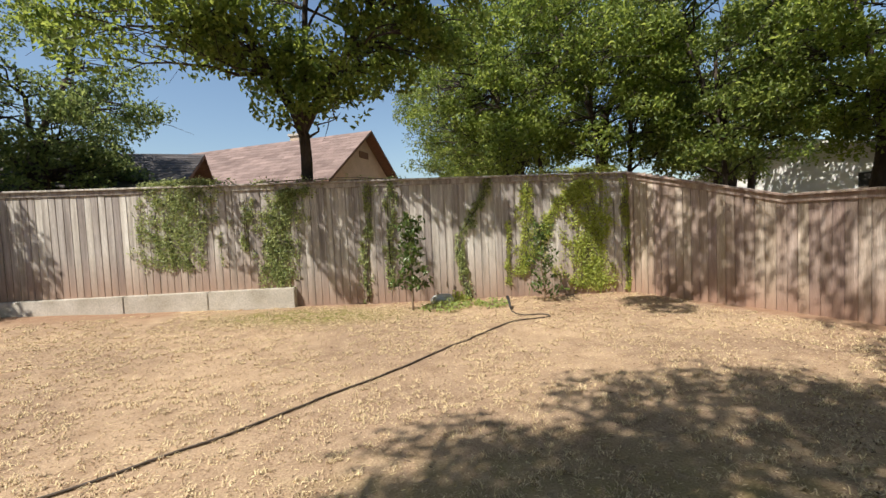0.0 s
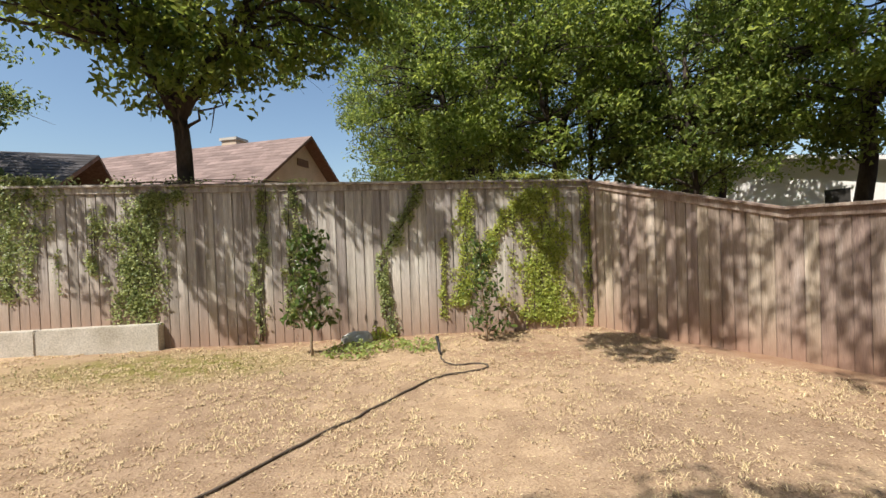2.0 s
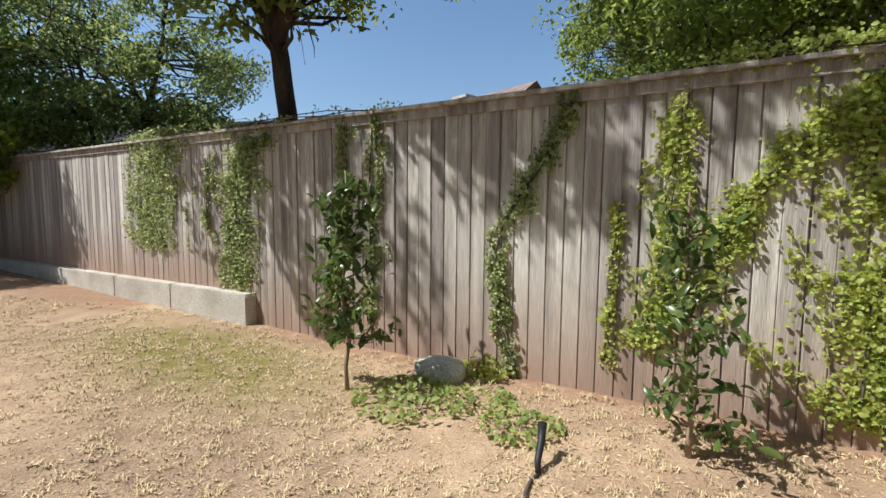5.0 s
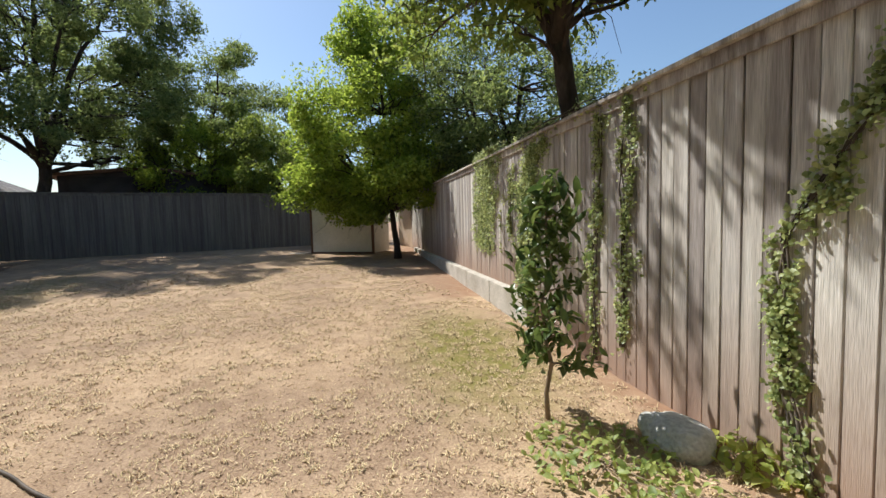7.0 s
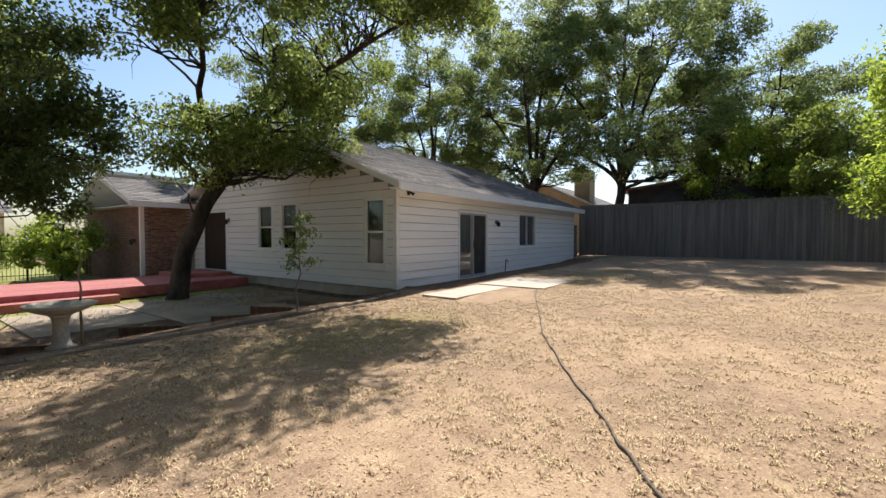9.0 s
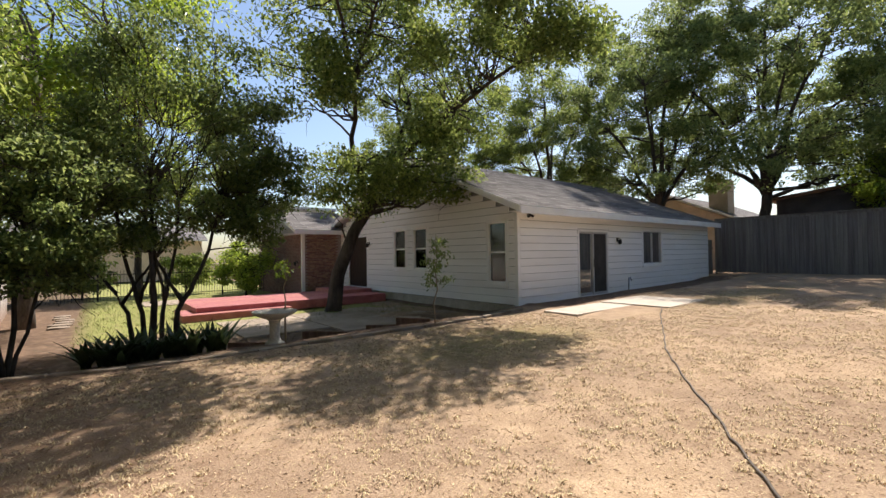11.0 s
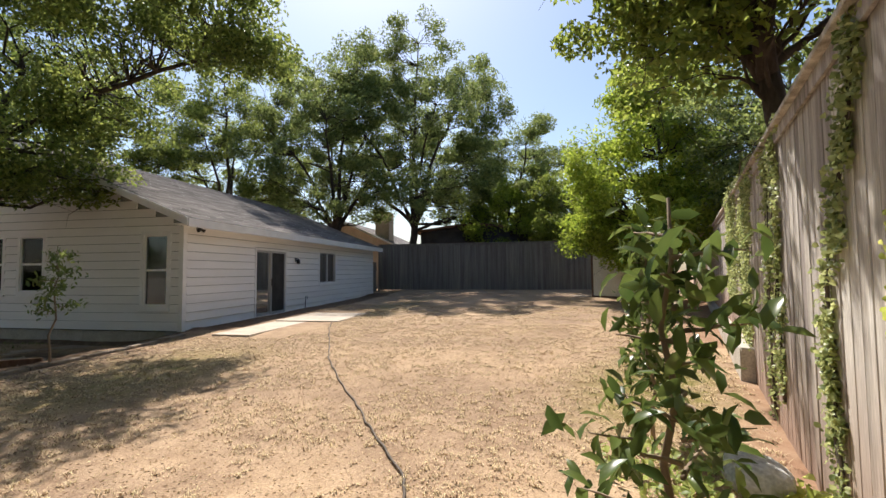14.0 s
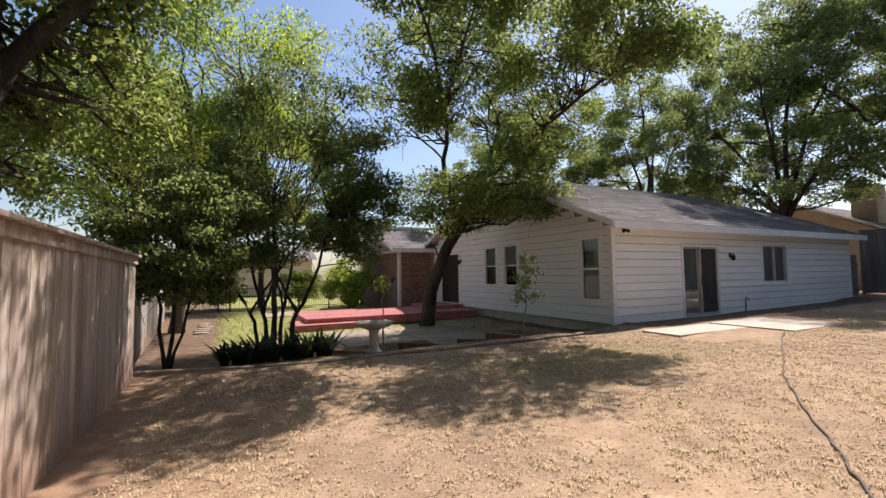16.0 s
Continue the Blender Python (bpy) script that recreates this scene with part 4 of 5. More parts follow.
def brick_wing():
    """The brick room that stands forward beyond the back door, with its own low roof."""
    ob = thing("brick_wing", (0.7, -13.5, -0.4), "brown brick wing of the house with white corner trim", "house")
    x1, y1, zt = 1.9, -10.9, 2.45
    core = part("wall", boxed(-1.0, x1 - 0.012, -17.0, y1 - 0.012, -0.6, zt), MORTAR, ob)
    me = bpy.data.meshes.new("brick")
    bm = boxed(-0.1, 0.1, -0.02, 0.02, -0.028, 0.028)
    bm.to_mesh(me)
    bm.free()
    me.materials.append(BRICK)
    for r in range(int((zt + 0.5) / 0.067)):
        z = -0.5 + r * 0.067 + 0.03
        for c in range(7):
            x = x1 - 0.22 - (c + (0.5 if r % 2 else 0)) * 0.212
            if x > 0.12:
                b = new("brick", me)
                hang(b, core)
                b.matrix_basis = Matrix.Translation((x, y1 - 0.008 + 0.004 * ((r * 7 + c) % 3), z))
    bm = bmesh.new()
    for r in range(int((zt + 0.5) / 0.067)):
        z = -0.5 + r * 0.067 + 0.03
        for c in range(30):
            y = y1 - 0.25 - (c + (0.5 if r % 2 else 0)) * 0.212
            box(bm, x1 - 0.02, x1 + 0.008, y - 0.1, y + 0.1, z - 0.028, z + 0.028)
    tagged(part("brickwork", bm, BRICK, ob), kind="stuff")
    part("corner_board", boxed(x1 - 0.1, x1 + 0.03, y1 - 0.1, y1 + 0.03, -0.5, zt), TRIM, ob)
    part("fascia", boxed(-1.2, x1 + 0.5, y1 + 0.42, y1 + 0.45, zt - 0.02, zt + 0.16), TRIM, ob)
    part("soffit", boxed(-0.0, x1 + 0.5, -17.4, y1 + 0.42, zt + 0.002, zt + 0.03), TRIM, ob)
    gable_roof(ob, -1.0, x1 + 0.5, -17.4, y1 + 0.42, -13.6, zt + 0.17, 0.36, SHINGLE, row=0.2)
    wall_lamp((x1 + 0.05, y1 - 0.5, 1.2), radians(-90), "small dark wall lamp on the brick wing")


brick_wing()


# ---- paving, edging, deck ----
def paving():
    ob = thing("patio", (-1.2, 1.6, 0.0), "pale concrete patio slab along the house", "patio", kind="structure")
    for x0, x1, y0, y1 in ((-3.7, -1.5, 1.55, 3.35), (-1.49, 0.9, 1.55, 2.45)):
        part("slab", boxed(x0, x1, y0, y1, -0.15, 0.105 if x1 < 0 else 0.08, None, 0.012), SLAB, ob)
    wk = thing("garden_path", (3.0, -1.8, -0.2), "pale tan concrete pads between deck and house", "path", kind="structure")
    for x0, x1, y0, y1, z in ((0.12, 2.2, -5.9, -1.5, -0.385), (2.22, 4.3, -5.75, -1.75, -0.39), (4.33, 6.4, -5.6, -2.6, -0.392), (7.0, 9.0, -3.9, -3.4, -0.4), (5.0, 7.6, -14.5, -12.2, -0.39)):
        part("slab", boxed(x0, x1, y0, y1, z - 0.2, z, None, 0.012), PATIO_SHADED, wk)


paving()


def edging():
    ob = thing("garden_edging", (5.5, 0.5, 0.0), "low cast concrete kerb edging the planting bed", "edging")
    pts = [Vector((x, 1.08 + 0.05 * math.sin(x * 0.9) - 0.5 * smooth01((x - 8.0) / 2.4) - 0.25 * smooth01((2.6 - x) / 1.6), 0)) for x in np.arange(0.9, 10.3, 0.78)]
    for a, b in zip(pts, pts[1:]):
        d = (b - a)
        m = Matrix.Translation(a) @ Matrix.Rotation(math.atan2(d.y, d.x), 4, "Z")
        part("kerb", boxed(0.004, d.length - 0.004, -0.06, 0.06, -0.15, 0.045 + yard_z(a.x, a.y + 0.4), m, 0.02), KERB, ob)
    tb = thing("timber_edging", (4.0, -0.9, -0.2), "dark zigzag timber edging in the bed", "edging")
    zig = [(3.3, 0.35), (3.75, -0.35), (4.3, -0.75), (4.9, -0.45), (5.6, -1.15), (6.3, -0.8), (7.0, -1.4)]
    for (x0, y0), (x1, y1) in zip(zig, zig[1:]):
        d = math.hypot(x1 - x0, y1 - y0)
        m = Matrix.Translation((x0, y0, yard_z(x0, y0))) @ Matrix.Rotation(math.atan2(y1 - y0, x1 - x0), 4, "Z")
        part("timber", boxed(0, d, -0.03, 0.03, -0.12, 0.06, m, 0.008), SHED_WOOD, tb)


edging()


def deck():
    ob = thing("wooden_deck", (3.8, -7.4, -0.3), "faded red painted wooden deck in low steps", "deck")
    for x0, x1, y0, y1, z in ((0.15, 6.7, -10.2, -6.75, -0.06), (4.0, 7.1, -7.9, -6.3, -0.21), (0.12, 1.6, -10.1, -7.9, 0.08)):
        nb = int((y1 - y0) / 0.14)
        for i in range(nb):
            y = y0 + i * (y1 - y0) / nb
            part("deck_board", boxed(x0, x1, y + 0.004, y + (y1 - y0) / nb - 0.004, z - 0.035, z), DECK_RED, ob)
        for q in ((x0 + 0.02, x1 - 0.0, y1 - 0.001, y1 + 0.035), (x1 - 0.0, x1 + 0.035, y0, y1 + 0.035)):
            part("skirt_board", boxed(*q, max(z - 0.3, -0.46), z - 0.004), DECK_RED, ob)
        for x in np.linspace(x0 + 0.15, x1 - 0.15, 4):
            for y in (y0 + 0.1, y1 - 0.15):
                part("post", boxed(x - 0.045, x + 0.045, y - 0.045, y + 0.045, -0.8, z - 0.036), SHED_WOOD, ob)


deck()


def birdbath():
    x, y = 6.72, 0.58
    z = yard_z(x, y)
    ob = thing("bird_bath", (x, y, z), "grey cast concrete bird bath on a pedestal", "bird bath")
    part("pedestal", lathe(((0.15, -0.03), (0.15, 0.03), (0.11, 0.05), (0.085, 0.10), (0.078, 0.32), (0.095, 0.39), (0.13, 0.42)), (x, y, z)), CONCRETE, ob, smooth=True)
    part("bowl", lathe(((0.12, 0.42), (0.2, 0.445), (0.33, 0.51), (0.36, 0.55), (0.345, 0.555), (0.31, 0.53), (0.18, 0.48), (0.02, 0.47)), (x, y, z)), CONCRETE, ob, smooth=True)


birdbath()


def hose():
    ob = thing("garden_hose", (5.0, 6.1, 0.0), "dark garden hose lying across the dry lawn", "hose")
    pts = [(-2.0, 2.5), (0.0, 3.32), (1.4, 3.98), (2.3, 4.42), (3.1, 4.78), (3.9, 5.24), (4.7, 5.74), (5.35, 6.16), (5.92, 6.5), (6.4, 6.82), (6.88, 7.1), (7.28, 7.14), (7.52, 7.18), (7.6, 7.3), (7.5, 7.42), (7.25, 7.5), (7.22, 7.72), (7.3, 8.0)]
    fine = []
    for i in range(len(pts) - 1):
        p0, p1, p2, p3 = (Vector((*pts[min(max(j, 0), len(pts) - 1)], 0)) for j in (i - 1, i, i + 1, i + 2))
        for k in range(8):
            t = k / 8
            q = 0.5 * ((2 * p1) + (p2 - p0) * t + (2 * p0 - 5 * p1 + 4 * p2 - p3) * t * t + (3 * p1 - p0 - 3 * p2 + p3) * t ** 3)
            w = 0.007 * math.sin(i * 2.1 + t * 6)
            fine.append(Vector((q.x + w, q.y - w, ground_z(q.x, q.y) + noise.noise(Vector((q.x * 0.7, q.y * 0.7, 0))) * 0.03 + noise.noise(Vector((q.x * 3, q.y * 3, 5))) * 0.008 + 0.014)))
    bm = bmesh.new()
    tube(bm, fine, [0.0105] * len(fine), 8)
    part("tube", bm, HOSE, ob, smooth=True)
    a = fine[-1]
    bm = bmesh.new()
    tube(bm, [a, a + Vector((0, 0.05, 0.05)), a + Vector((0.02, 0.12, 0.13)), a + Vector((0.03, 0.2, 0.2))], [0.016, 0.02, 0.022, 0.028], 10)
    part("nozzle", bm, METAL_DARK, ob, "dark hose nozzle", smooth=True)


hose()


def rock():
    x, y = 6.5, 9.28
    ob = thing("limestone_rock", (x, y, 0), "pale grey flat limestone boulder by the fence", "rock")
    bm = bmesh.new()
    bmesh.ops.create_icosphere(bm, subdivisions=4, radius=1)
    for v in bm.verts:
        p = v.co.copy()
        k = 1 + 0.16 * noise.noise(p * 1.4) + 0.05 * noise.noise(p * 5)
        v.co = Vector((x + p.x * 0.24 * k, y + p.y * 0.17 * k, 0.07 + p.z * 0.15 * k if p.z < 0.5 else 0.07 + 0.15 * (0.5 + (p.z - 0.5) * 0.6) * k))
    part("stone", bm, ROCK, ob, smooth=True)


rock()


def shed():
    a, b = Vector((-11.1, 11.15, 0)), Vector((-8.9, 13.15, 0))
    d = (b - a).normalized()
    ob = thing("garden_shed", (a.x, a.y, 0.18), "small cream-panelled garden shed with brown timber corners", "shed")
    m = Matrix.Translation((a.x, a.y, 0.16)) @ Matrix.Rotation(math.atan2(d.y, d.x), 4, "Z")
    w = (b - a).length
    part("wall", boxed(0.06, w - 0.06, 0.03, 1.6, 0.05, 2.25, m), SHED_PANEL, ob)
    for x0 in (0.0, w - 0.09):
        part("corner_post", boxed(x0, x0 + 0.09, 0.0, 0.09, 0.0, 2.28, m, 0.006), SHED_WOOD, ob)
    part("sill_beam", boxed(0.09, w - 0.09, 0.0, 0.09, 0.0, 0.1, m, 0.006), SHED_WOOD, ob)
    part("roof", boxed(-0.12, w + 0.12, -0.12, 1.75, 2.28, 2.36, m, 0.01), SHINGLE_DARK, ob)
    part("step", boxed(-0.9, -0.1, -0.35, 0.15, -0.1, 0.06, m, 0.01), SLAB, ob)


shed()


def gate():
    ob = thing("side_gate", (-14.0, -0.2, 0.1), "narrow weathered board gate between house and fence", "gate")
    # boards in the same wood, with shade in its colour
    for i in range(8):
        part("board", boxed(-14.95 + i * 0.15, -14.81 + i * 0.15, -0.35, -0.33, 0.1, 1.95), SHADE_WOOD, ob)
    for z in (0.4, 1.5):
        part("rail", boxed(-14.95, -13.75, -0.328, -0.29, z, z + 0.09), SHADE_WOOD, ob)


gate()


def iron_fence():
    ob = thing("iron_fence", (6.5, -16.5, -0.4), "black iron picket fence beyond the lawn", "fence")
    me = bpy.data.meshes.new("picket")
    bm = boxed(-0.008, 0.008, -0.008, 0.008, 0, 1.35)
    bm.to_mesh(me)
    bm.free()
    me.materials.append(METAL_DARK)
    for i in range(80):
        p = new("picket", me)
        hang(p, ob)
        p.matrix_basis = Matrix.Translation((1.6 + i * 0.12, -16.5, -0.4))
    for z in (-0.25, 0.75):
        part("rail", boxed(1.5, 11.4, -16.515, -16.485, z, z + 0.03), METAL_DARK, ob)
    for x in (1.5, 4.0, 6.5, 9.0, 11.4):
        part("post", boxed(x - 0.03, x + 0.03, -16.53, -16.47, -0.6, 1.05), METAL_DARK, ob)


iron_fence()


# ---- houses around ----
def neighbour_house():
    ob = thing("neighbour_house", (3.0, 24.0, 0), "tan stucco neighbouring house with brown-red gable roof", "house")
    y0, y1, xg = 18.6, 25.2, 7.2
    pts = [(y0, -0.3), (y1, -0.3), (y1, 3.3), ((y0 + y1) / 2, 5.65), (y0, 3.3)]
    bm = bmesh.new()
    ring = [[bm.verts.new((x, a, b)) for a, b in pts] for x in (-6, xg)]
    for k in range(5):
        bm.faces.new((ring[0][k], ring[0][(k + 1) % 5], ring[1][(k + 1) % 5], ring[1][k]))
    bm.faces.new(ring[0][::-1])
    bm.faces.new(ring[1])
    bmesh.ops.recalc_face_normals(bm, faces=bm.faces)
    part("wall", bm, STUCCO, ob)
    gable_roof(ob, -6.4, xg + 0.5, y0 - 0.5, y1 + 0.5, (y0 + y1) / 2, 3.15, 0.7, SHINGLE_RED, row=0.25)
    part("gable_vent", boxed(xg + 0.002, xg + 0.05, 21.5, 22.3, 4.55, 4.85), SHED_WOOD, ob)
    part("chimney", boxed(2.5, 3.3, 22.7, 23.4, 3.5, 6.25), STUCCO, ob)
    part("chimney_cap", boxed(2.43, 3.37, 22.63, 23.47, 6.25, 6.37), CONCRETE, ob)
    turn = Matrix.Translation((7.2, 21.9, 0.4)) @ Matrix.Rotation(radians(-38), 4, "Z") @ Matrix.Translation((-7.2, -21.9, 0))
    for child in ob.children:
        child.data.transform(turn)
    w2 = thing("neighbour_wing", (-5, 17.5, 0), "low stucco wing with dark shingle roof behind the fence", "house")
    part("wall", boxed(-12.0, 0.5, 15.6, 22.0, -0.3, 3.0), STUCCO, w2)
    gable_roof(w2, -12.5, 1.0, 15.1, 22.5, 18.8, 2.95, 0.42, SHINGLE_DARK, row=0.3)
    part("window", boxed(-1.6, -0.3, 15.56, 15.6, 1.9, 2.8), METAL_GREY, w2)
    part("roof_vent", lathe(((0.22, 0), (0.22, 0.25), (0.3, 0.3), (0.05, 0.42)), (-3.0, 17.3, 3.75), 14), METAL_DARK, w2)


neighbour_house()


def far_house(name, x0, x1, y0, y1, h, ridge, wall_mat, roof_mat, label, along_x=True, windows=()):
    ob = thing(name, ((x0 + x1) / 2, (y0 + y1) / 2, 0), label, "house")
    part("wall", boxed(x0, x1, y0, y1, -0.3, h), wall_mat, ob)
    if along_x:
        gable_roof(ob, x0 - 0.4, x1 + 0.4, y0 - 0.4, y1 + 0.4, (y0 + y1) / 2, h + 0.05, ridge, roof_mat, row=0.35)
        half = (y1 - y0) / 2 + 0.2
        for x in (x0, x1):
            bm = bmesh.new()
            bm.faces.new([bm.verts.new(p) for p in ((x, y0, h), (x, y1, h), (x, (y0 + y1) / 2, h + ridge * half))])
            part("gable", bm, wall_mat, ob)
    else:
        gable_roof(ob, y0 - 0.4, y1 + 0.4, x0 - 0.4, x1 + 0.4, (x0 + x1) / 2, h + 0.05, ridge, roof_mat, along_x=False, row=0.35)
        half = (x1 - x0) / 2 + 0.2
        for y in (y0, y1):
            bm = bmesh.new()
            bm.faces.new([bm.verts.new(p) for p in ((x0, y, h), (x1, y, h), ((x0 + x1) / 2, y, h + ridge * half))])
            part("gable", bm, wall_mat, ob)
    for w in windows:
        part("window", boxed(*w), SCREEN_AND_DIM, ob)
    return ob


far_house("white_house", 21.0, 32.0, 6.5, 16.5, 2.9, 0.2, SIDING, SHINGLE, "white sided house seen through the trees", windows=((20.95, 21.0, 9.3, 9.9, 2.2, 2.65),))
back = far_house("rear_house", -33.0, -21.0, -9.0, -1.5, 3.4, 0.45, STUCCO, SHINGLE, "tan house with grey shingle roof behind the tall fence")
part("chimney", boxed(-23.5, -22.3, -3.0, -1.9, 3.4, 6.0), STUCCO, back)
far_house("low_house", -30.0, -18.5, 1.5, 8.5, 4.0, 0.12, SHINGLE_DARK, SHINGLE_DARK, "low dark roof beyond the tall grey fence")
far_house("street_house", 2.0, 14.0, -42.0, -34.0, 3.0, 0.3, STUCCO, SHINGLE, "low tan house across the street")


# ---- trees ----
# the tree rising just behind the long fence
# last three lobes and their boughs are unseen, added to dapple the fences
fence_tree = tree("fence_tree", (3.3, 12.0, 0.0), [([(3.3, 12.0, -0.2), (3.4, 11.9, 2.4), (3.35, 11.7, 3.7)], 0.15, 0.11), ([(3.35, 11.7, 3.6), (2.6, 11.4, 5.0), (1.9, 10.8, 6.6)], 0.09, 0.04), ([(3.35, 11.7, 3.6), (4.3, 11.3, 5.2), (5.4, 10.4, 6.8)], 0.09, 0.04), ([(3.35, 11.7, 3.7), (3.5, 11.6, 5.5), (3.6, 11.3, 7.4)], 0.09, 0.04), ([(5.4, 10.4, 6.8), (6.3, 8.9, 7.0), (7.3, 7.2, 7.4)], 0.04, 0.015), ([(1.9, 10.8, 6.6), (2.0, 9.8, 7.2), (2.2, 8.6, 7.6)], 0.04, 0.015), ([(6.3, 8.9, 7.0), (5.9, 6.8, 7.4), (5.6, 5.0, 7.6)], 0.03, 0.012)],
     [((3.6, 12.0, 6.2), (3.4, 2.5, 1.9), 2.2), ((0.9, 11.6, 6.0), (2.2, 2.0, 1.6), 1), ((5.85, 10.6, 5.9), (1.8, 1.8, 1.1), 0.8), ((3.4, 11.6, 4.4), (1.1, 0.8, 0.7), 0.4), ((4.65, 9.4, 6.7), (1.6, 1.0, 0.7), 0.35), ((6.45, 7.4, 7.4), (2.2, 1.1, 0.6), 0.35), ((1.45, 10.0, 7.6), (2.6, 1.2, 0.8), 0.5), ((4.85, 5.9, 7.6), (1.7, 1.1, 0.6), 0.4)],
     210, 34000, 0.13, LEAF_MID, DARK_BARK, "broad-leaved tree with dark forked trunk behind the fence", seed=41, clump_r=0.5)
fence_tree.location += Vector((0.75, -1.0, 0))
# bright green tree in front of the shed
tree("bright_tree", (-6.6, 13.2, 0.15), [([(-6.6, 13.2, 0.0), (-6.7, 13.1, 2.4), (-6.9, 12.9, 6.2)], 0.13, 0.05), ([(-6.7, 13.1, 1.8), (-7.9, 12.2, 3.4), (-9.0, 11.4, 5.4)], 0.08, 0.03)],
     [((-7.2, 12.4, 4.6), (2.9, 2.7, 2.6), 2.6), ((-8.8, 11.2, 2.9), (1.5, 1.4, 1.1), 0.9), ((-6.8, 12.7, 7.4), (1.7, 1.7, 1.2), 0.8), ((-5.2, 13.0, 3.4), (1.5, 0.9, 1.4), 0.6), ((-7.4, 12.3, 2.5), (1.9, 1.5, 0.9), 1.2)],
     270, 74000, 0.125, LEAF_BRIGHT, DARK_BARK, "dense bright green young tree beside the shed", seed=42, clump_r=0.55)
# leaning oak by the deck
# lobes over the open yard are unseen, added to shade lawn and fence
tree("leaning_oak", (2.9, -5.6, -0.42), [([(2.9, -5.6, -0.6), (2.75, -5.5, 0.8), (2.3, -5.2, 2.2), (1.9, -4.9, 3.0)], 0.27, 0.17), ([(1.9, -4.9, 2.9), (1.3, -4.6, 4.4), (0.9, -3.9, 6.0)], 0.14, 0.07), ([(1.3, -4.6, 4.3), (0.2, -3.4, 5.8), (-0.9, -2.4, 7.0)], 0.10, 0.04), ([(1.9, -4.9, 3.0), (2.8, -4.2, 4.6), (3.6, -2.6, 6.2)], 0.12, 0.05), ([(1.3, -4.6, 4.3), (0.6, -2.0, 5.8), (-0.2, 0.8, 6.9)], 0.10, 0.04), ([(3.6, -2.6, 6.2), (4.0, -0.8, 7.0), (4.2, 0.4, 7.6)], 0.05, 0.02), ([(3.6, -2.6, 6.2), (5.0, -0.6, 7.0), (6.3, 1.2, 7.3), (6.5, 3.0, 7.4)], 0.05, 0.015)],
     [((1.0, -1.6, 7.9), (3.6, 3.0, 1.8), 2.6), ((0.6, 0.6, 7.4), (2.9, 2.0, 1.1), 2.5), ((3.8, -3.2, 7.6), (2.8, 2.6, 1.7), 1.6), ((1.0, -2.8, 4.2), (1.9, 1.3, 1.1), 1.4), ((2.5, -4.4, 3.8), (1.9, 1.4, 1.1), 1.4), ((5.0, -2.6, 6.0), (1.7, 1.6, 1.1), 0.7), ((4.2, 0.5, 7.7), (1.6, 1.4, 0.7), 1.3), ((0.4, -2.2, 5.6), (1.6, 1.2, 0.9), 0.9), ((6.0, 1.2, 7.4), (1.3, 1.6, 0.7), 1.2), ((5.2, 2.0, 7.7), (1.2, 1.3, 0.6), 0.3), ((6.5, 3.2, 7.4), (0.9, 1.2, 0.5), 0.25)],
     360, 68000, 0.115, LEAF_OAK, DARK_BARK, "leaning live oak with dark trunk beside the deck", seed=43, clump_r=0.56, twigs=1, flat=0.8)
# many-stemmed tree in the bed
stems = []
for dx, dy, r in ((-0.55, 0.1, 0.07), (-0.22, -0.15, 0.055), (0.05, 0.2, 0.085), (0.3, 0.0, 0.06), (0.62, -0.1, 0.05)):
    bx = 8.1 + dx * 0.55
    stems.append(([(bx, -2.6 + dy * 0.6, -0.5), (bx + dx * 0.15, -2.6 + dy, 0.35), (bx + dx * 0.9, -2.6 + dy * 2.0, 1.2), (bx + dx * 1.7, -2.6 + dy * 3, 2.7)], r, 0.025))
    stems.append(([(bx + dx * 0.3, -2.6 + dy * 1.2, 0.55), (bx - dx * 0.5, -2.5 - dy, 1.4), (bx - dx * 1.5, -2.4 - dy * 2, 2.3)], r * 0.6, 0.018))
tree("many_stemmed_tree", (8.1, -2.6, -0.4), stems, [((7.6, -2.5, 3.5), (2.5, 1.6, 1.9), 2.6), ((6.2, -2.5, 2.7), (1.3, 1.0, 1.0), 0.9), ((8.9, -2.1, 2.4), (1.3, 1.0, 1.1), 0.9), ((7.2, -2.4, 5.2), (2.0, 1.5, 1.0), 0.9)],
     150, 36000, 0.09, LEAF_DARK, DARK_BARK, "many-stemmed evergreen tree with small dark leaves", seed=44, clump_r=0.42)
tree("bed_shrub", (10.05, -0.9, -0.15), [([(10.05, -0.9, -0.3), (9.9, -0.9, 1.2), (9.8, -0.8, 2.2)], 0.04, 0.02), ([(10.05, -0.9, -0.3), (10.2, -0.8, 1.2), (10.3, -0.6, 2.0)], 0.035, 0.02), ([(10.0, -0.9, -0.3), (9.7, -1.0, 1.0), (9.3, -1.1, 1.9)], 0.03, 0.015)],
     [((10.0, -0.8, 2.0), (1.1, 1.0, 0.95), 1.6), ((9.6, -1.2, 2.8), (1.1, 1.0, 0.7), 0.9), ((9.4, -1.1, 1.5), (0.7, 0.6, 0.5), 0.4)], 90, 24000, 0.085, LEAF_GREY, DARK_BARK, "grey-green evergreen shrub against the side fence", "shrub", seed=45, clump_r=0.36)
